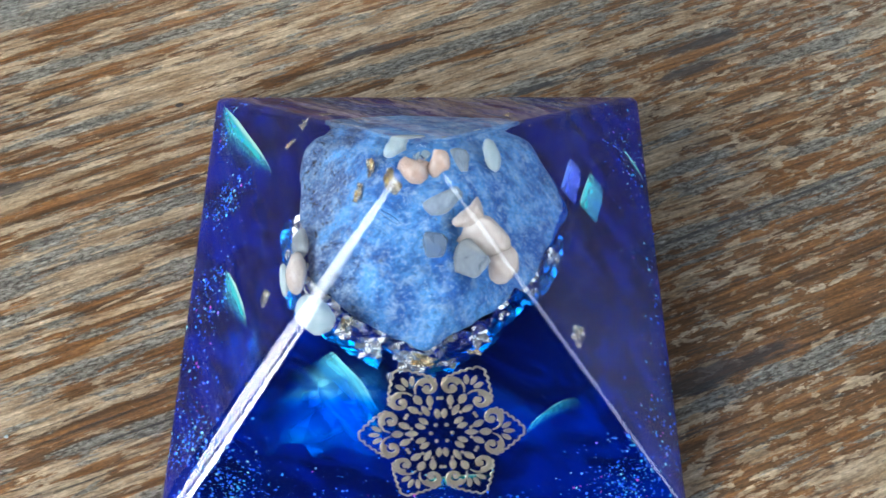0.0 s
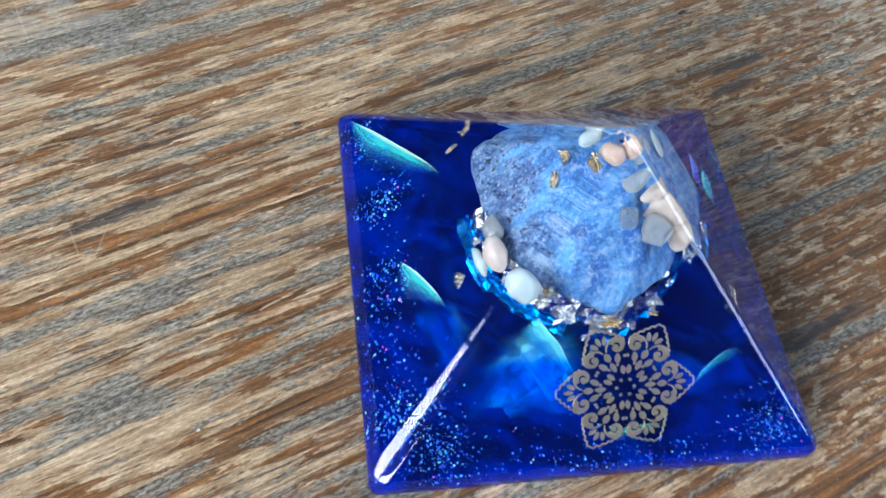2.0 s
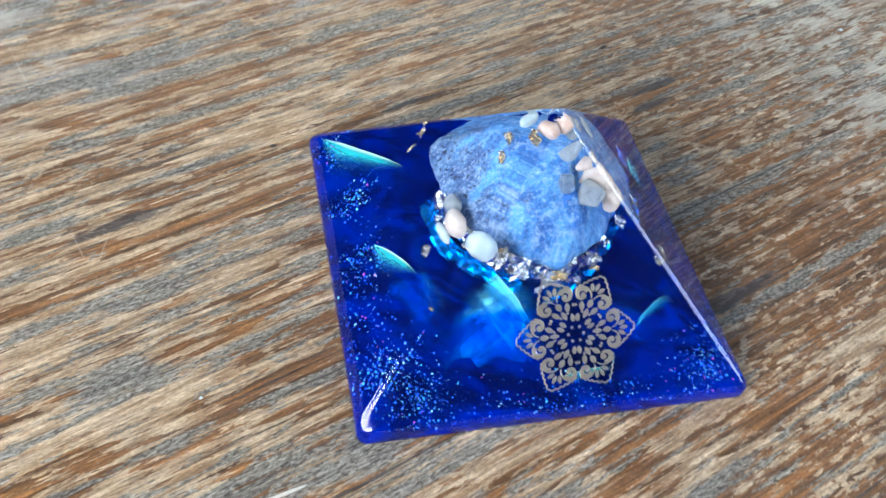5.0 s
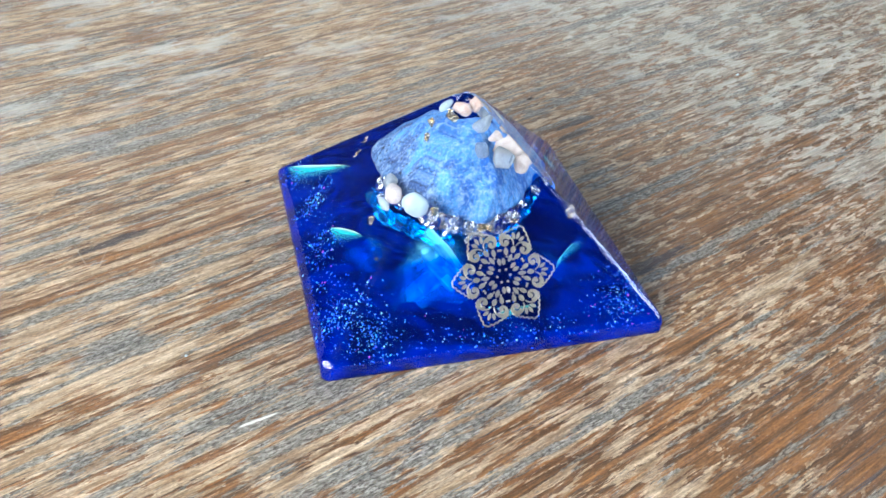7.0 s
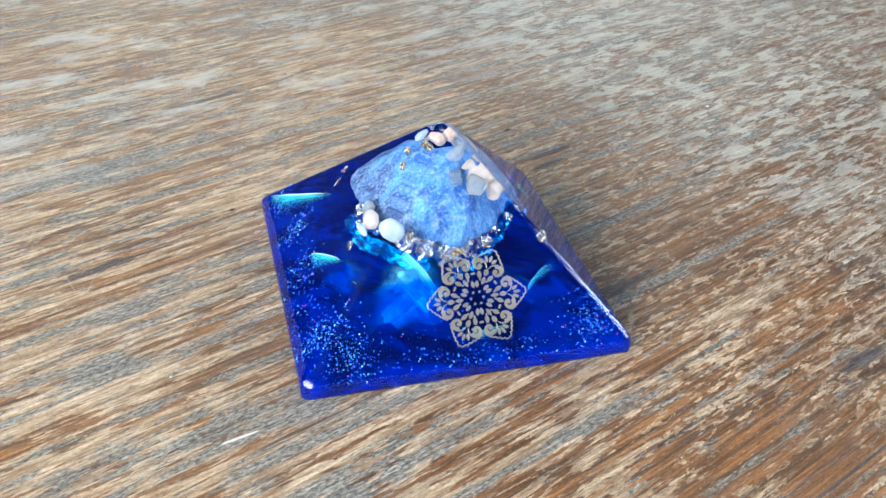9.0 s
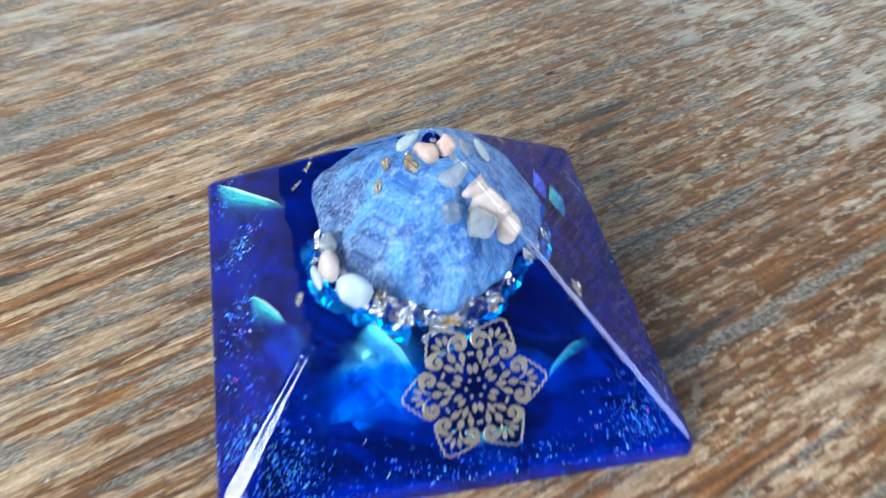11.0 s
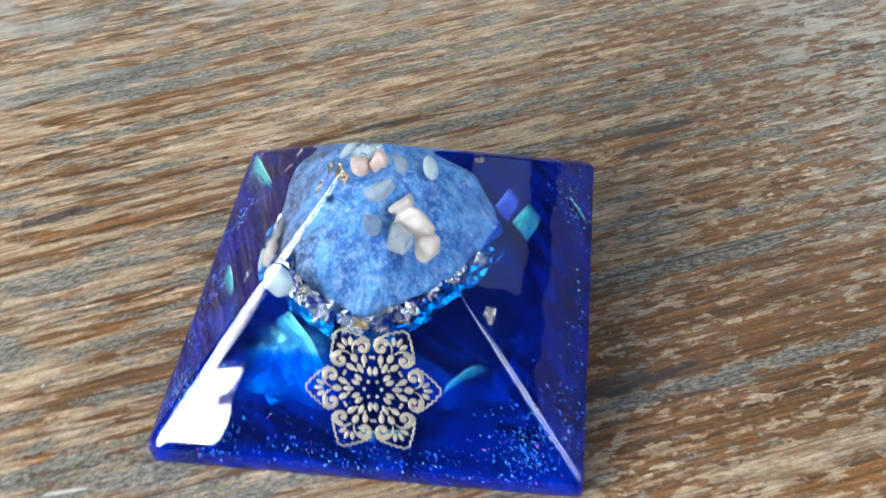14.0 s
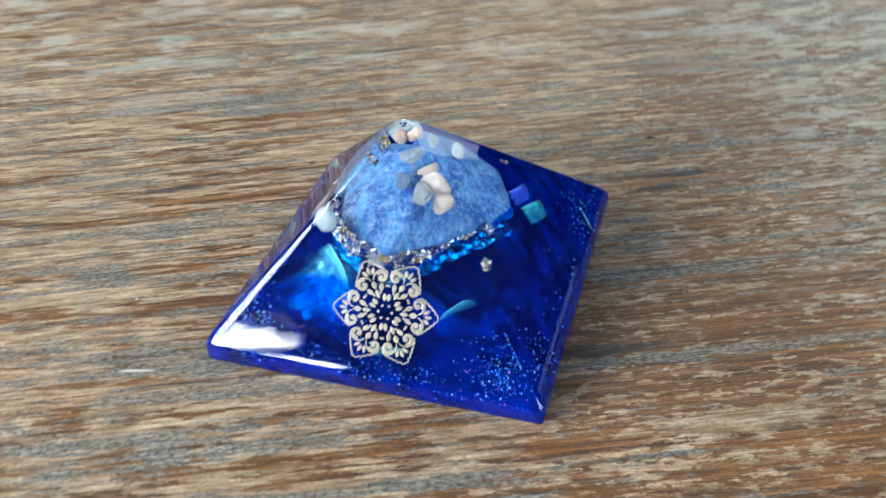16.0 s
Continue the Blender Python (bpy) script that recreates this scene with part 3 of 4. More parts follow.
def on_face(side, along, z, depth, spin=0.0):
    """A pose under a side (0 front, 1 right, 2 back, 3 left): x runs along it, y up its slope, z out of it. Millimetres."""
    z, depth = z * 0.001, depth * 0.001
    place = Vector((along * 0.001, -HALF * (TOP - z) / (TOP - RIM), z)) - depth * Vector((0, -OUT, UP))
    tilt = Matrix(((1, 0, 0), (0, UP, -OUT), (0, OUT, UP))).to_4x4()
    return Matrix.Rotation(side * math.pi / 2, 4, "Z") @ Matrix.Translation(place) @ tilt @ pose(0, 0, 0, 0, 0, spin)


def chunk(corners, cuts, rough, seed, scale):
    """A broken stone: the hull of a few corners, divided and roughened."""
    bm = bmesh.new()
    for c in corners:
        bm.verts.new([v * 0.001 for v in c])
    bmesh.ops.convex_hull(bm, input=bm.verts[:])
    bmesh.ops.delete(bm, geom=[v for v in bm.verts if not v.link_faces], context="VERTS")
    bmesh.ops.triangulate(bm, faces=bm.faces[:])
    bmesh.ops.subdivide_edges(bm, edges=bm.edges[:], cuts=cuts, use_grid_fill=True)
    for _ in range(6):
        bmesh.ops.smooth_vert(bm, verts=bm.verts[:], factor=0.4, use_axis_x=True, use_axis_y=True, use_axis_z=True)
    bm.normal_update()
    off = Vector((seed, seed * 2.3, seed * 0.7))
    for v in bm.verts:
        p = v.co * scale + off
        v.co += v.normal * rough * (noise.noise(p) + 0.35 * noise.noise(p * 2.3))
    return bm


STONE = [(-14, -11, 24), (-6, -16, 23), (1, -19.5, 22), (12, -9, 19), (21.5, 8, 15), (14, 17, 19), (-4, 20, 20), (-17.5, 15.5, 22), (-18, 4, 22),
         (2.5, -3.5, 37), (-3, 1, 37), (5.5, 3, 36), (-8, 8.5, 32), (5, -11.5, 29.5), (-5, -11, 30), (0, -16.5, 26), (13, 4, 26.5), (0, 11, 31), (-4, -10, 13), (12, 4, 12), (-10, 10, 13)]
part("blue_stone", chunk(STONE, 9, 0.0007, 4.0, 260), ROCK, pyramid, "mottled blue and grey sodalite stone", smooth=True)


def pebble(name, at, size, turn, material, label, seed):
    bm = bmesh.new()
    bmesh.ops.create_icosphere(bm, subdivisions=3, radius=1.0)
    for v in bm.verts:
        p = v.co.copy()
        k = max(abs(p.x), abs(p.y), abs(p.z))
        p = p.lerp(p / k, 0.10) * 1.02
        p *= 1 + 0.15 * noise.noise(p * 1.25 + Vector((seed, seed * 3.7, 0))) + 0.06 * noise.noise(p * 3.1 + Vector((0, seed, seed)))
        v.co = Vector((p.x * size[0], p.y * size[1], p.z * size[2])) * 0.0005
    ob = part(name, bm, material, pyramid, label, smooth=True)
    ob.matrix_local = pose(*(v * 0.001 for v in at), *turn)
    return ob


def chip(at, size, turn, material, label, seed):
    """A tumbled stone chip: a small hull with softened edges."""
    rnd = random.Random(seed * 31)
    bm = bmesh.new()
    for k in range(11):
        d = Vector((rnd.gauss(0, 1), rnd.gauss(0, 1), rnd.gauss(0, 1))).normalized()
        bm.verts.new((d.x * size[0] * 0.00058, d.y * size[1] * 0.00058, d.z * size[2] * 0.00058))
    bmesh.ops.convex_hull(bm, input=bm.verts[:])
    bmesh.ops.delete(bm, geom=[v for v in bm.verts if not v.link_faces], context="VERTS")
    bmesh.ops.triangulate(bm, faces=bm.faces[:])
    bmesh.ops.subdivide_edges(bm, edges=bm.edges[:], cuts=4, use_grid_fill=True)
    for _ in range(4):
        bmesh.ops.smooth_vert(bm, verts=bm.verts[:], factor=0.4, use_axis_x=True, use_axis_y=True, use_axis_z=True)
    ob = part("stone_chip", bm, material, pyramid, label, smooth=True)
    ob.matrix_local = pose(*(v * 0.001 for v in at), *turn)
    return ob


FRONT, RIGHT, LEFT = (45, 0, 0), (0, 46, 0), (0, -46, 0)
pebble("stone_chip", (-14.9, -15.6, 27.0), (4.8, 5.4, 4.4), (40, -20, 30), WHITE, "polished white stone chip", 1)
pebble("stone_chip", (-17.3, -8.8, 25.0), (4.2, 6.8, 4.0), (10, -45, 10), PINK, "pale pink stone chip", 2)
pebble("stone_chip", (-16.9, -3.9, 25.0), (3.6, 5.4, 3.4), (5, -45, 12), GREY, "grey stone chip", 3)
pebble("stone_chip", (-19.0, -8.4, 21.8), (2.0, 5.6, 2.0), (0, -40, 15), WHITE, "white shell chip", 4)
chip((6.6, -3.6, 35.4), (5.6, 3.6, 3.4), (35, 10, 28), PINK, "pale pink stone chip", 5)
chip((8.7, -6.8, 33.8), (7.4, 5.8, 3.8), (38, 14, -25), PINK, "pale pink stone chip", 6)
chip((10.6, -9.7, 32.0), (4.6, 6.2, 3.6), (35, 12, -8), PINK, "pale pink stone chip", 7)
chip((6.6, -10.0, 33.2), (6.4, 6.0, 3.4), (40, 5, -20), GREY, "cloudy grey stone chip", 8)
chip((2.0, -8.0, 35.6), (3.8, 5.8, 3.0), (42, 0, 8), SMOKE, "cloudy blue-grey stone chip", 9)
chip((2.6, -4.0, 39.8), (5.0, 4.6, 3.4), (38, 8, 5), GREY, "cloudy grey stone chip", 10)
pebble("stone_chip", (-0.6, -0.6, 41.4), (3.2, 3.0, 3.0), (20, 0, 20), ORANGE, "orange stone chip", 11)
pebble("stone_chip", (2.0, 0.4, 41.6), (2.6, 3.0, 2.8), (10, 20, 0), ORANGE, "orange stone chip", 12)
pebble("stone_chip", (-1.9, 3.8, 39.0), (4.6, 2.8, 2.6), (-10, 0, 15), WHITE, "white stone chip", 13)
chip((4.6, 2.0, 39.0), (4.4, 5.0, 3.4), (0, 30, 20), GREY, "grey stone chip", 14)
pebble("stone_chip", (9.0, 6.0, 34.2), (3.4, 5.6, 3.0), (-10, 44, 5), WHITE, "white stone chip", 15)


def scrap(name, at, size, turn, material, label, seed, cuts=4):
    """A small crumpled leaf of metal."""
    rnd = random.Random(seed)
    bm = bmesh.new()
    n, thick = cuts, 0.06
    for side in (1, -1):
        grid = {}
        for i in range(n + 1):
            for j in range(n + 1):
                r2 = random.Random(seed * 1000 + i * 17 + j)
                x, y = i / n * 2 - 1 + r2.uniform(-0.25, 0.25) / n * 2, j / n * 2 - 1 + r2.uniform(-0.25, 0.25) / n * 2
                s = 0.92 + 0.45 * noise.noise(Vector((x * 1.5, y * 1.5, seed)))
                z = r2.uniform(-1.1, 1.1) + side * thick
                grid[i, j] = bm.verts.new((x * s * size[0] * 0.00046, y * s * size[1] * 0.00046, z * size[2] * 0.0005))
        for i in range(n):
            for j in range(n):
                q = [grid[i, j], grid[i + 1, j], grid[i + 1, j + 1], grid[i, j + 1]]
                bm.faces.new(q if side > 0 else q[::-1])
    ob = part(name, bm, material, pyramid, label)
    ob.matrix_local = pose(*(v * 0.001 for v in at), *turn)
    return ob


def nugget(at, size, turn, seed):
    """A ball of crumpled gold leaf."""
    bm = bmesh.new()
    bmesh.ops.create_icosphere(bm, subdivisions=3, radius=1.0)
    for v in bm.verts:
        p = v.co.copy()
        p *= 1 + 0.45 * noise.noise(p * 1.6 + Vector((seed, 0, seed))) + 0.30 * noise.noise(p * 4.0 + Vector((0, seed, 0)))
        v.co = Vector((p.x * size[0], p.y * size[1], p.z * size[2])) * 0.0005
    ob = part("gold_flake", bm, GOLD, pyramid, "crumpled gold leaf flake")
    ob.matrix_local = pose(*(v * 0.001 for v in at), *turn)
    return ob


nugget((21.9, -17.0, 21.5), (2.9, 3.3, 2.4), (40, 30, 0), 21)
nugget((-22.6, -9.9, 18.6), (2.0, 3.0, 1.6), LEFT, 22)
scrap("gold_flake", (-3.7, -2.0, 41.0), (2.4, 3.0, 1.2), (30, -30, 20), GOLD, "crumpled gold leaf flake", 23)
scrap("gold_flake", (-5.6, 2.7, 35.8), (1.9, 3.0, 1.0), (10, -40, 10), GOLD, "crumpled gold leaf flake", 24)
scrap("gold_flake", (-7.2, -0.3, 33.4), (1.7, 3.6, 1.0), (10, -40, -25), GOLD, "crumpled gold leaf flake", 25)
scrap("gold_flake", (0.0, -20.6, 22.3), (4.4, 2.0, 1.4), (45, 0, -20), GOLD, "crumpled gold leaf flake", 26)
scrap("gold_flake", (7.5, -18.6, 21.6), (2.6, 0.8, 0.7), (45, 0, -10), GOLD, "crumpled gold leaf flake", 27)
scrap("gold_flake", (-4.6, -22.2, 20.6), (1.2, 1.4, 0.8), FRONT, SILVER, "tiny silver flake", 28)
scrap("gold_flake", (-19.6, 17.6, 18.9), (3.0, 1.2, 0.9), (0, -40, 20), GOLD, "crumpled gold leaf flake", 29)
scrap("gold_flake", (-16.4, 20.4, 20.4), (2.6, 1.6, 1.0), (-30, -20, 30), GOLD, "crumpled gold leaf flake", 30)
scrap("gold_flake", (-25.0, -23.5, 19.0), (0.9, 0.9, 0.7), (30, -30, 0), GOLD, "tiny gold leaf flake", 31)
scrap("gold_flake", (-10.8, -15.4, 24.6), (1.8, 2.4, 1.2), FRONT, GOLD, "crumpled gold leaf flake", 32)
scrap("gold_flake", (13.5, 20.0, 20.5), (1.2, 4.4, 0.8), (-40, 10, -30), GOLD, "crumpled gold leaf flake", 33)


def foil_band(points, seed, low, high):
    """Crumpled foil along a line of places: folded in small sharp facets."""
    bm = bmesh.new()
    rows = 9
    cols = []
    dense = []
    for a, b in zip(points, points[1:]):
        a, b = Vector(a), Vector(b)
        n = max(2, int((b - a).length / 0.75))
        dense += [a.lerp(b, k / n) for k in range(n)]
    dense.append(Vector(points[-1]))
    for i, p in enumerate(dense):
        out = Vector((p.x, p.y, 0)).normalized()
        col = []
        for j in range(rows):
            rnd = random.Random(seed * 777 + i * 31 + j)
            f = j / (rows - 1)
            q = p + Vector((0, 0, (high + 0.9 * noise.noise(Vector((i * 0.45, seed, 0)))) * (1 - f) + low * f))
            fold = noise.noise(Vector((i * 0.45, j * 0.45, seed))) + 0.6 * abs(noise.noise(Vector((i * 0.8, j * 0.8, seed + 9))))
            q += out * (0.9 * math.sin(f * 3.0) + 1.0 * fold + rnd.uniform(-0.14, 0.14))
            q += Vector((rnd.uniform(-0.16, 0.16), rnd.uniform(-0.16, 0.16), rnd.uniform(-0.2, 0.2)))
            col.append(bm.verts.new(q * 0.001))
        cols.append(col)
    rnd = random.Random(seed)
    for a, b in zip(cols, cols[1:]):
        for j in range(rows - 1):
            if rnd.random() < 0.5:
                bm.faces.new((a[j], b[j], b[j + 1]))
                bm.faces.new((a[j], b[j + 1], a[j + 1]))
            else:
                bm.faces.new((a[j], b[j], a[j + 1]))
                bm.faces.new((b[j], b[j + 1], a[j + 1]))
    return bm


part("foil", foil_band([(-12.6, -11.6, 21.2), (-7, -14.9, 21.2), (-1, -17.2, 20.7)], 3, -4.5, 1.4), SILVER, pyramid, "crumpled silver foil under the stone")
part("foil", foil_band([(0, -17.2, 20.0), (5, -15.0, 19.4), (9, -11.8, 18.2)], 4, -4.5, 1.6), SILVER, pyramid, "crumpled silver foil under the stone")
part("foil", foil_band([(9, -11.6, 18.2), (13.6, -4.6, 17.0), (18.4, 2.2, 15.6)], 5, -5.0, 1.4), SILVER, pyramid, "crumpled silver foil under the stone")
part("foil", foil_band([(-16.4, 2.5, 20.8), (-15.4, -4, 21.2), (-13.4, -8.6, 21.6), (-10.6, -12.4, 22.0)], 6, -4.0, 1.2), SILVER, pyramid, "crumpled silver foil under the stone")


def foil_skirt(points, drop_by, seed):
    """Foil that hangs under the stone in the dyed resin, with long folds beside its edge."""
    bm = bmesh.new()
    rows, cols, dense = 8, [], []
    for a, b in zip(points, points[1:]):
        a, b = Vector(a), Vector(b)
        n = max(2, int((b - a).length / 1.3))
        dense += [a.lerp(b, k / n) for k in range(n)]
    dense.append(Vector(points[-1]))
    for i, p in enumerate(dense):
        out = Vector((p.x, p.y, 0)).normalized()
        col = []
        for j in range(rows):
            rnd = random.Random(seed * 991 + i * 37 + j)
            f = j / (rows - 1)
            fold = 1.1 * noise.noise(Vector((i * 0.16, j * 0.9, seed))) + 0.7 * noise.noise(Vector((i * 0.5, j * 1.3, seed + 5)))
            q = p + Vector((0, 0, -drop_by * f + rnd.uniform(-0.25, 0.25))) + out * (1.6 * f + fold + rnd.uniform(-0.2, 0.2))
            col.append(bm.verts.new(q * 0.001))
        cols.append(col)
    rnd = random.Random(seed)
    for a, b in zip(cols, cols[1:]):
        for j in range(rows - 1):
            tris = ((a[j], b[j], b[j + 1]), (a[j], b[j + 1], a[j + 1])) if rnd.random() < 0.5 else ((a[j], b[j], a[j + 1]), (b[j], b[j + 1], a[j + 1]))
            for tri in tris:
                bm.faces.new(tri)
    return bm


part("foil", foil_skirt([(-2, -18.4, 18.0), (4, -16.2, 17.8), (9, -12.6, 17.2), (14, -5.4, 16.0), (19.6, 3.0, 14.2), (21.0, 8, 13.4)], 6.0, 7), SILVER, pyramid, "crumpled foil sunk in blue resin")
part("foil", foil_skirt([(-16.6, 4, 16.5), (-16.2, -4, 16.5), (-13.6, -10.5, 17.0), (-6, -15.5, 17.5)], 4.0, 8), SILVER, pyramid, "crumpled foil sunk in blue resin")


def foil_patch(at, size, tilt, spin, seed):
    """A crumpled scrap of foil that leans outwards against the stone."""
    turn = math.degrees(math.atan2(at[1], at[0])) + 90
    return scrap("foil", at, size, (tilt, spin, turn), SILVER, "crumpled silver foil under the stone", seed, 4)


rnd = random.Random(12)
FOIL_LINE = [Vector(p) for p in ((-19.0, 0.0, 20.8), (-17.6, -7.5, 20.6), (-12.5, -15.2, 22.6), (-6.0, -18.4, 22.4), (0.6, -20.6, 21.6), (6.0, -18.6, 20.8), (10.0, -13.8, 20.4), (14.4, -7.2, 19.6), (18.6, -0.6, 18.4))]
for k, (a, b) in enumerate(zip(FOIL_LINE, FOIL_LINE[1:])):
    count = 1 if k < 2 else 2 if k < 4 else 1
    for n in range(count):
        p = a.lerp(b, (n + rnd.uniform(0.2, 0.8)) / count) + Vector((rnd.uniform(-0.4, 0.4), rnd.uniform(-0.4, 0.4), rnd.uniform(-1.2, 0.9)))
        big = rnd.uniform(0.7, 1.2) * (0.6 if k < 2 else 0.8 if k < 4 else 0.6)
        foil_patch(tuple(p), (5.0 * big, 4.0 * big, 1.3 * big), rnd.uniform(25, 75), rnd.uniform(-25, 25), 60 + k * 5 + n)


def film(at, size, curl, material, label, shape="sheet", seed=0, bow=0.0):
    """A curled flake of thin film: an even sheet, or a wedge that widens from a point, with a bowed upper edge."""
    bm = bmesh.new()
    uv = bm.loops.layers.uv.new("UVMap")
    n, across = 14, 6
    plan, rows = {}, []
    for i in range(n + 1):
        u = i / n
        if shape == "wedge":
            w = size[1] * (0.04 + 0.96 * u ** 0.8) * (1 - 0.35 * u ** 6)
        elif shape == "leaf":
            w = size[1] * (0.03 + min(1.0, u / 0.3) ** 0.7 * (1 - max(0.0, (u - 0.3) / 0.7) ** 1.6))
        elif shape == "crescent":
            w = size[1] * (0.06 + math.sin(math.pi * min(1.0, u * 1.04)) ** 0.8)
        else:
            w = size[1] * (1 - 0.15 * u + 0.10 * noise.noise(Vector((u * 4, 0, seed))))
        row = []
        for j in range(across + 1):
            v = j / across
            y = bow * size[0] * (1 - (2 * u - 1) ** 2) + (size[1] * 0.5 - w * (1 - v)) + 0.05 * size[1] * noise.noise(Vector((u * 3, v * 3, seed)))
            x = (u - 0.5) * size[0] + (1 - v) * w * (0.25 if shape == "wedge" else 0.06)
            q = bm.verts.new((x * 0.001, y * 0.001, curl * ((2 * u - 1) ** 2 - 0.5 - 0.5 * (1 - v) ** 2) * 0.001))
            plan[q] = (u, v)
            row.append(q)
        rows.append(row)
    for a, b in zip(rows, rows[1:]):
        for j in range(across):
            f = bm.faces.new((a[j], b[j], b[j + 1], a[j + 1]))
            for loop in f.loops:
                loop[uv].uv = plan[loop.vert]
    ob = part("film_flake", bm, material, pyramid, label, smooth=True)
    ob.matrix_local = on_face(*at)
    return ob


def crumple(at, size, deep, material, label, seed):
    """A creased sheet with sharp folds: cellophane, or a stand-in for glow in the resin."""
    bm = bmesh.new()
    uv = bm.loops.layers.uv.new("UVMap")
    n, across = 9, 6
    plan, grid = {}, {}
    rnd = random.Random(seed)
    for i in range(n + 1):
        for j in range(across + 1):
            u, v = i / n, j / across
            p = Vector((u * 2.2 + v * 0.6, v * 2.4, seed * 1.7))
            fold = 1 - 2 * abs(noise.noise(p)) - abs(noise.noise(p * 2.1)) + rnd.uniform(-0.12, 0.12)
            q = bm.verts.new(((u - 0.5) * size[0] * 0.001, (v - 0.5) * size[1] * 0.001, (fold - 0.6) * deep * 0.001))
            plan[q], grid[i, j] = (u, v), q
    for i in range(n):
        for j in range(across):
            a, b, c, d = grid[i, j], grid[i + 1, j], grid[i + 1, j + 1], grid[i, j + 1]
            for tri in (((a, b, c), (a, c, d)) if rnd.random() < 0.5 else ((a, b, d), (b, c, d))):
                for loop in bm.faces.new(tri).loops:
                    loop[uv].uv = plan[loop.vert]
    ob = part("film_flake", bm, material, pyramid, label)
    ob.matrix_local = on_face(*at)
    return ob


film((3, -21.7, 11.7, 0.45, 39), (31, 8.0), 0.3, TEAL, "curled teal iridescent film flake", "leaf", 1, 0.02)
film((3, 9.6, 14.2, 0.45, 33), (15.5, 6.0), 0.3, TEAL, "curled teal iridescent film flake", "leaf", 2, 0.05)
film((0, -11.4, 20.0, 1.5, -58), (13, 5.0), 0.6, CYAN, "bright cyan iridescent film strip", "sheet", 3, 0.04)
film((0, -8.0, 15.6, 1.2, -70), (6, 2.4), 0.4, CYAN, "small cyan iridescent film strip", "leaf", 16, 0.05)
# bright sheets: cellophane and resin glow; the dim ones are added for glow alone
crumple((0, -10.5, 17.6, 1.8, -58), (20, 11), 1.5, AZURE, "bright blue creased cellophane with the glow of lit resin", 4)
crumple((0, -13.5, 17.0, 2.6, 30), (24, 14), 1.8, AZURE, "bright blue creased cellophane with the glow of lit resin", 10)
crumple((0, -9.0, 13.6, 3.0, -20), (20, 9), 1.6, GLOW_AZURE, "deep blue creased sheet for the glow in lit resin", 14)
crumple((0, 14.0, 16.0, 2.4, -35), (16, 7), 1.4, GLOW_AZURE, "deep blue creased sheet for the glow in lit resin", 20)
crumple((3, 18.0, 17.5, 2.4, 25), (16, 10), 1.2, GLOW_AZURE, "deep blue creased sheet for the glow in lit resin", 13)
film((0, 19.8, 16.4, 0.45, 42), (9.0, 4.2), 0.3, FAINT_TEAL, "curled teal iridescent film flake", "wedge", 5, 0.12)
film((1, 9.8, 22.0, 0.5, -23), (8.5, 4.0), 0.2, VIOLET, "violet-blue iridescent film square", "sheet", 6)
film((1, 9.0, 18.0, 0.5, -27), (9.0, 5.0), 0.2, TEAL_EVEN, "teal iridescent film square", "sheet", 7)
film((1, 21.2, 8.5, 0.45, -118), (7.5, 3.0), 0.3, TEAL, "curled teal iridescent film flake", "wedge", 8, 0.1)
film((0, 5.0, 8.4, 0.8, 6), (11, 3.4), 0.2, TEAL, "teal iridescent film flake", "crescent", 9, 0.05)


def bubble(at, size, turn):
    bm = bmesh.new()
    bmesh.ops.create_icosphere(bm, subdivisions=2, radius=0.0005)
    for v in bm.verts:
        v.co = Vector((v.co.x * size[0], v.co.y * size[1], v.co.z * size[1]))
    ob = part("air_bubble", bm, AIR, pyramid, "small clear air bubble", smooth=True)
    ob.matrix_local = pose(*(v * 0.001 for v in at), *turn)
    ob.visible_shadow = False


bubble((-4.2, -4.6, 36.4), (3.6, 0.8), (0, 0, -40))
bubble((-5.6, -5.4, 34.6), (2.6, 0.6), (0, 0, -40))
bubble((0.2, -13.0, 31.0), (1.0, 1.0), (0, 0, 0))
bubble((3.6, -14.2, 29.6), (0.8, 0.7), (0, 0, 0))
bubble((0.0, -0.6, 44.2), (0.9, 0.9), (0, 0, 0))


# ---- gilt filigree: six petals round an open rosette ----
def tube(bm, pts, radius, taper=0.0, flat=0.6):
    """A round wire along points of the plane."""
    n, sides = len(pts), 6
    rows = []
    for i, p in enumerate(pts):
        d = (Vector(pts[min(i + 1, n - 1)]) - Vector(pts[max(i - 1, 0)])).normalized()
        s = Vector((-d.y, d.x))
        r = radius * (1 - taper * i / (n - 1))
        rows.append([bm.verts.new((p[0] + s.x * r * math.cos(a), p[1] + s.y * r * math.cos(a), flat * r * math.sin(a))) for a in (k * 2 * math.pi / sides for k in range(sides))])
    for a, b in zip(rows, rows[1:]):
        for k in range(sides):
            bm.faces.new((a[k], a[(k + 1) % sides], b[(k + 1) % sides], b[k]))
    bm.faces.new(rows[0][::-1])
    bm.faces.new(rows[-1])


def drop(bm, x, y, length, width, angle, point=0.5):
    """A domed leaf."""
    n = 12
    c, s = math.cos(angle), math.sin(angle)
    rim, low = [], []
    for k in range(n):
        a = k * 2 * math.pi / n
        u, v = math.cos(a) * length / 2, math.sin(a) * width / 2
        v *= 1 - point * abs(math.cos(a)) ** 3
        rim.append(bm.verts.new((x + u * c - v * s, y + u * s + v * c, 0.0)))
        low.append(bm.verts.new((x + u * c - v * s, y + u * s + v * c, -0.18)))
    top = bm.verts.new((x, y, 0.045))
    for k in range(n):
        bm.faces.new((rim[k], rim[(k + 1) % n], top))
        bm.faces.new((low[k], low[(k + 1) % n], rim[(k + 1) % n], rim[k]))
    bm.faces.new(low[::-1])


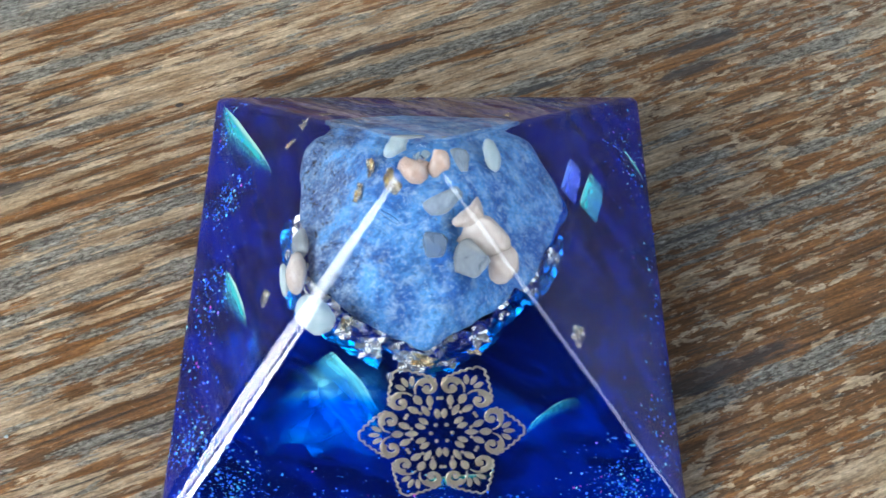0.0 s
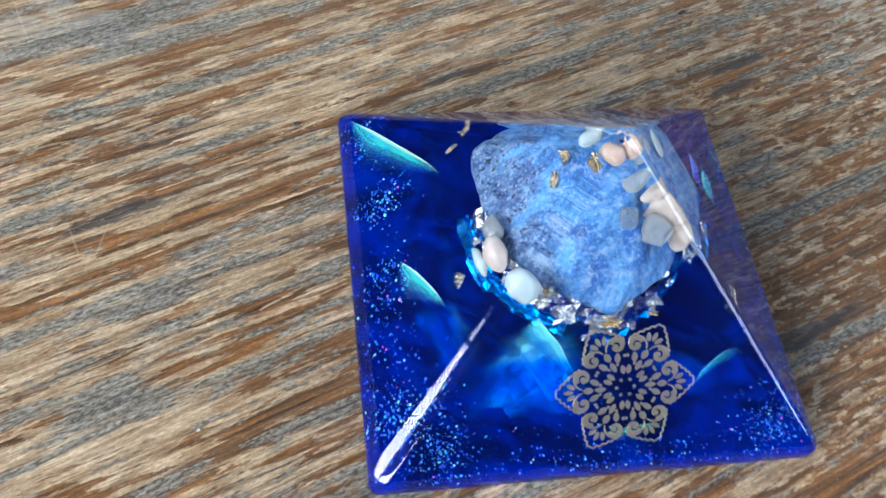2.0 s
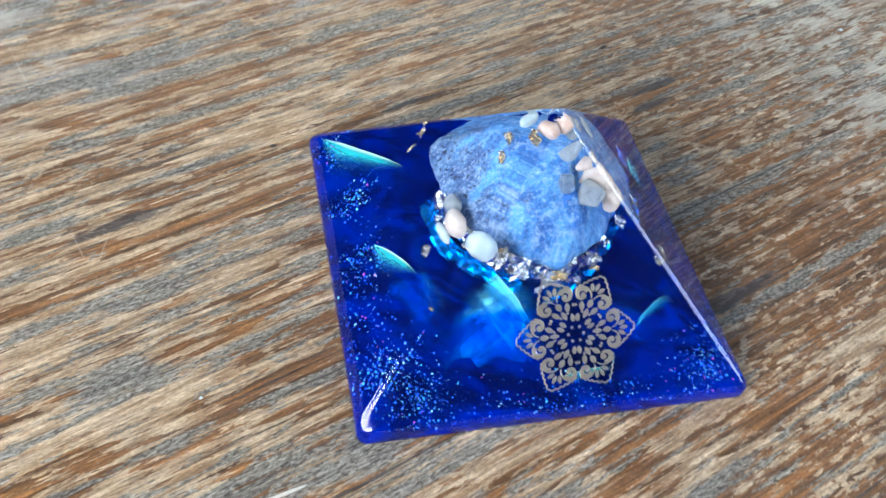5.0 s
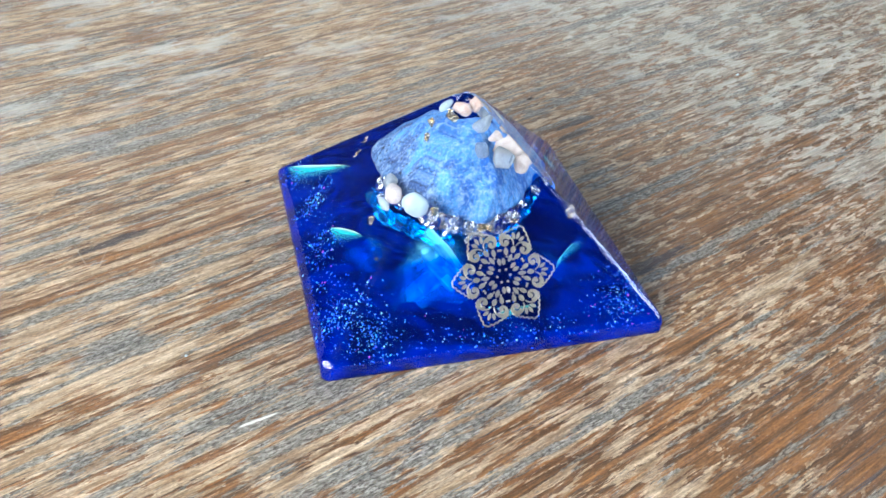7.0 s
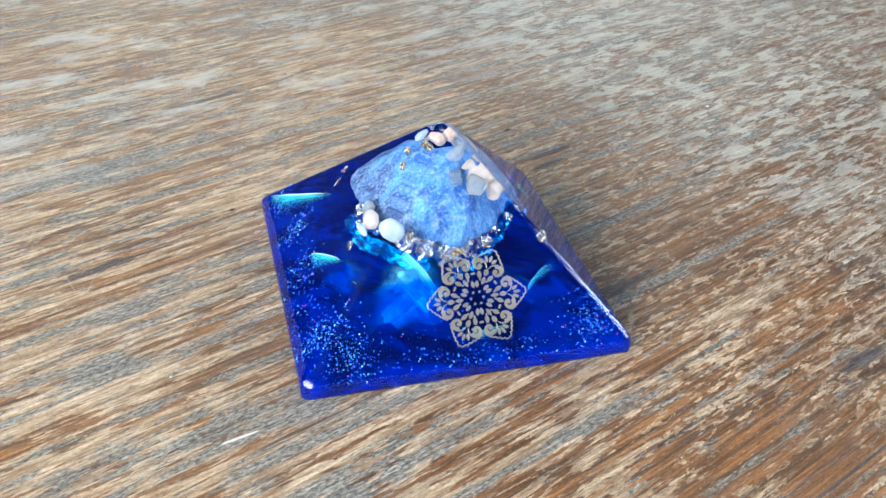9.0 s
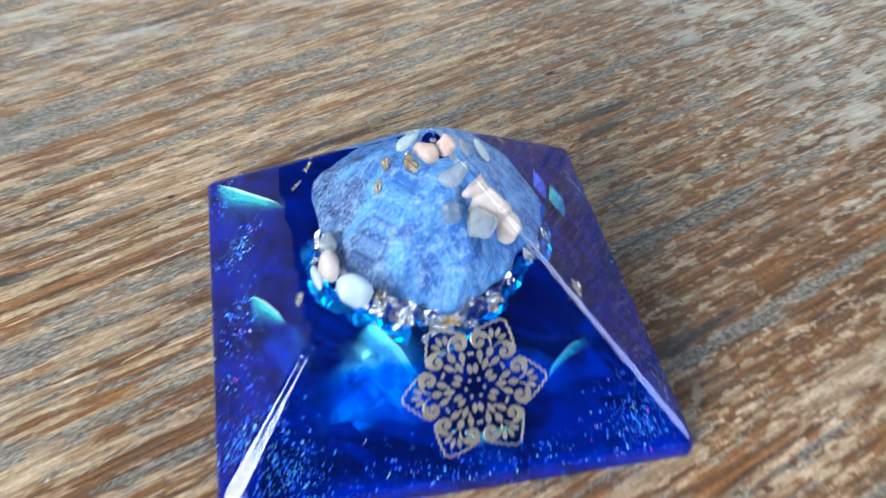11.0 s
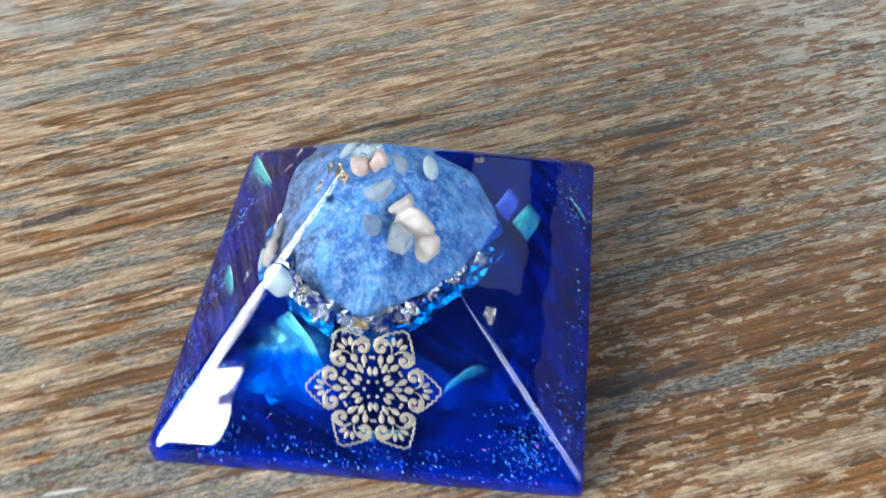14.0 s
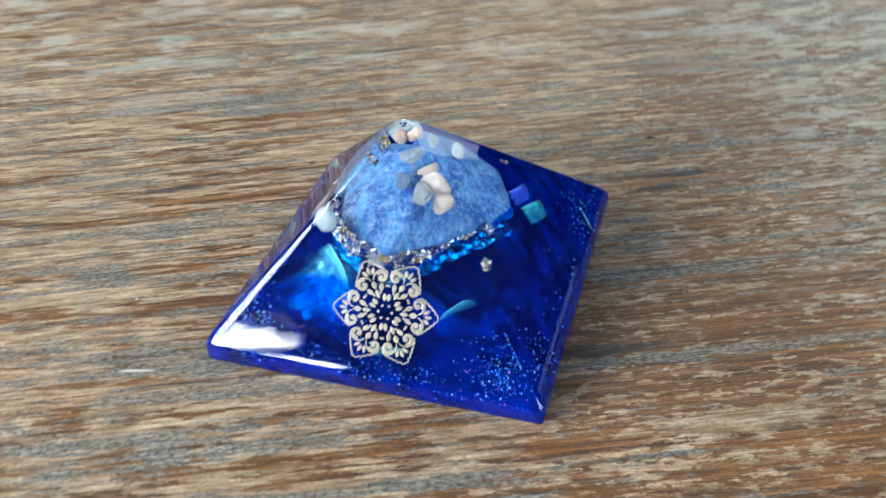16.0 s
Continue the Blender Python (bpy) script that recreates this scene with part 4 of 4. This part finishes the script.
def petal_mesh():
    bm = bmesh.new()
    # one petal points along +x; its tip lies 12.4 out
    for s in (1, -1):
        knots = ((7.2, 3.7), (7.8, 3.85), (8.5, 3.65), (9.3, 3.1), (10.1, 2.45), (10.9, 1.75), (11.7, 0.95), (12.4, 0.0))
        edge = []
        for k in range(37):                                   # scalloped outer edge from the shoulder to the tip
            f = k / 36 * (len(knots) - 1)
            i = min(int(f), len(knots) - 2)
            w = f - i
            p0, p1, p2, p3 = (Vector(knots[max(0, min(len(knots) - 1, i + d))]) for d in (-1, 0, 1, 2))
            p = 0.5 * (2 * p1 + (p2 - p0) * w + (2 * p0 - 5 * p1 + 4 * p2 - p3) * w * w + (3 * p1 - p0 - 3 * p2 + p3) * w ** 3)
            wave = 0.36 * abs(math.sin(k / 36 * 7 * math.pi)) if k > 6 else 0.0
            edge.append((p.x + wave * 0.6, s * (p.y + wave * 0.8)))
        tube(bm, edge, 0.18, 0.0, 0.3)
        drop(bm, 7.65, s * 2.2, 1.0, 1.0, 0, 0.0)
        scroll = []
        for k in range(24):                                   # flat curl of the shoulder
            a = radians(-40 + 330 * k / 23)
            r = 1.26 - 0.66 * (k / 23) ** 1.4
            scroll.append((7.7 + r * math.cos(a), s * (2.4 + r * math.sin(a))))
        tube(bm, scroll, 0.56, 0.55, 0.10)
        tail = [(8.95, 2.2), (9.05, 1.65), (8.85, 1.1), (8.4, 0.62), (7.7, 0.3)]
        tube(bm, [(x, s * y) for x, y in tail], 0.30, 0.6, 0.2)
        drop(bm, 9.75, s * 1.02, 1.7, 0.85, s * radians(32), 0.35)
        drop(bm, 5.55, s * 1.45, 2.0, 1.1, s * radians(28))
        drop(bm, 4.5, s * 0.85, 0.55, 0.55, 0, 0.0)
        drop(bm, 5.3, s * 2.75, 0.6, 0.6, 0, 0.0)
    drop(bm, 10.15, 0, 1.8, 0.8, 0, 0.35)
    drop(bm, 6.65, 0, 1.9, 1.25, 0)
    drop(bm, 4.5, 0, 2.1, 1.0, 0)
    bmesh.ops.scale(bm, vec=(0.00097, 0.00097, 0.00097), verts=bm.verts)
    return bm


filigree = tagged(new("filigree"), "gilt metal filigree flower with six petals")
filigree.parent = pyramid
deep = 0.0005
fy, fz = -29.9, TOP * 1000 - (29.9 / HALF / 1000) * (TOP - RIM) * 1000
filigree.matrix_local = Matrix.Translation((0.0027, fy * 0.001 + deep * OUT, fz * 0.001 - deep * UP)) @ pose(0, 0, 0, math.degrees(math.atan2(TOP - RIM, HALF)), 0, 0) @ pose(0, 0, 0, 0, 0, 2.2)
petal = mesh_from(petal_mesh(), "petal", BRASS)
for k in range(6):
    ob = new("petal", petal)
    ob.parent = filigree
    ob.matrix_local = pose(0, 0, 0, 0, 0, 60 * k)
bm = bmesh.new()
for k in range(6):
    for s in (1, -1):
        a = radians(30 + 60 * k)
        r, off = 3.25, 0.5 * s
        drop(bm, r * math.cos(a) - off * math.sin(a), r * math.sin(a) + off * math.cos(a), 1.7, 0.95, a + s * 0.12)
    drop(bm, 1.55 * math.cos(radians(60 * k)), 1.55 * math.sin(radians(60 * k)), 0.62, 0.62, 0, 0.0)
bmesh.ops.scale(bm, vec=(0.001, 0.001, 0.001), verts=bm.verts)
part("rosette", bm, BRASS, filigree)


# ---- glitter near the surface of the blue resin ----
def glitter_cloud():
    rnd = random.Random(8)
    verts, faces = [], []

    def flake(p, s, facing):
        q = facing.to_matrix() @ Euler((rnd.gauss(0, 0.55), rnd.gauss(0, 0.55), rnd.uniform(0, 6.3))).to_matrix()
        base = len(verts)
        for k in range(6):
            verts.append(Vector(p) + q @ Vector((s * math.cos(k * 1.0472), s * math.sin(k * 1.0472), 0)))
        faces.append(tuple(range(base, base + 6)))

    def on_side(k, along, z, depth):
        h = half_at(z, depth)
        along = max(-h, min(h, along))
        turn = Matrix.Rotation(k * math.pi / 2, 3, "Z")
        return turn @ Vector((along, -h, z)), turn @ Vector((0, -OUT, UP))

    # sides: 0 front, 1 right, 2 back, 3 left
    clusters = ((0, -29, 9, 4.0, 3.2, 300), (0, 30, 8.5, 4.2, 2.6, 300), (0, 0, 6, 22, 2.2, 300), (3, 29, 9, 4, 3, 220), (3, 4, 10, 4.5, 3.0, 150), (3, -13, 10, 3.5, 3.5, 190),
                (3, 16, 8, 5, 3.0, 90), (3, -30, 8, 4, 2.5, 110), (1, 24, 9, 8, 2.5, 110), (1, -26, 8, 6, 3, 90), (1, 0, 6, 20, 2, 90), (2, 30, 7, 5, 3, 70), (2, 0, 6, 20, 2, 100))
    for side, along, z, sa, sz, count in clusters:
        for _ in range(int(count * 1.15)):
            zz = max(1.5, min(22, rnd.gauss(z, sz)))
            place, normal = on_side(side, rnd.gauss(along, 0.8 * sa) * 0.001, zz * 0.001, rnd.uniform(0.2, 0.85) * 0.001)
            flake(place, (1.0, 1.3, 1.3, 1.35)[side] * (0.072 + 0.18 * rnd.random() ** 2.0) * 0.001, normal.to_track_quat("Z", "Y"))
    for _ in range(260):
        place, normal = on_side(rnd.randrange(4), rnd.uniform(-36, 36) * 0.001, rnd.uniform(2, 15) * 0.001, rnd.uniform(0.2, 1.0) * 0.001)
        flake(place, rnd.uniform(0.07, 0.17) * 0.001, normal.to_track_quat("Z", "Y"))
    me = bpy.data.meshes.new("glitter")
    me.from_pydata(verts, [], faces)
    me.materials.append(GLITTER)
    ob = new("glitter", me)
    ob.parent = pyramid
    return tagged(ob, "fine blue and magenta glitter", kind="stuff")


glitter_cloud()
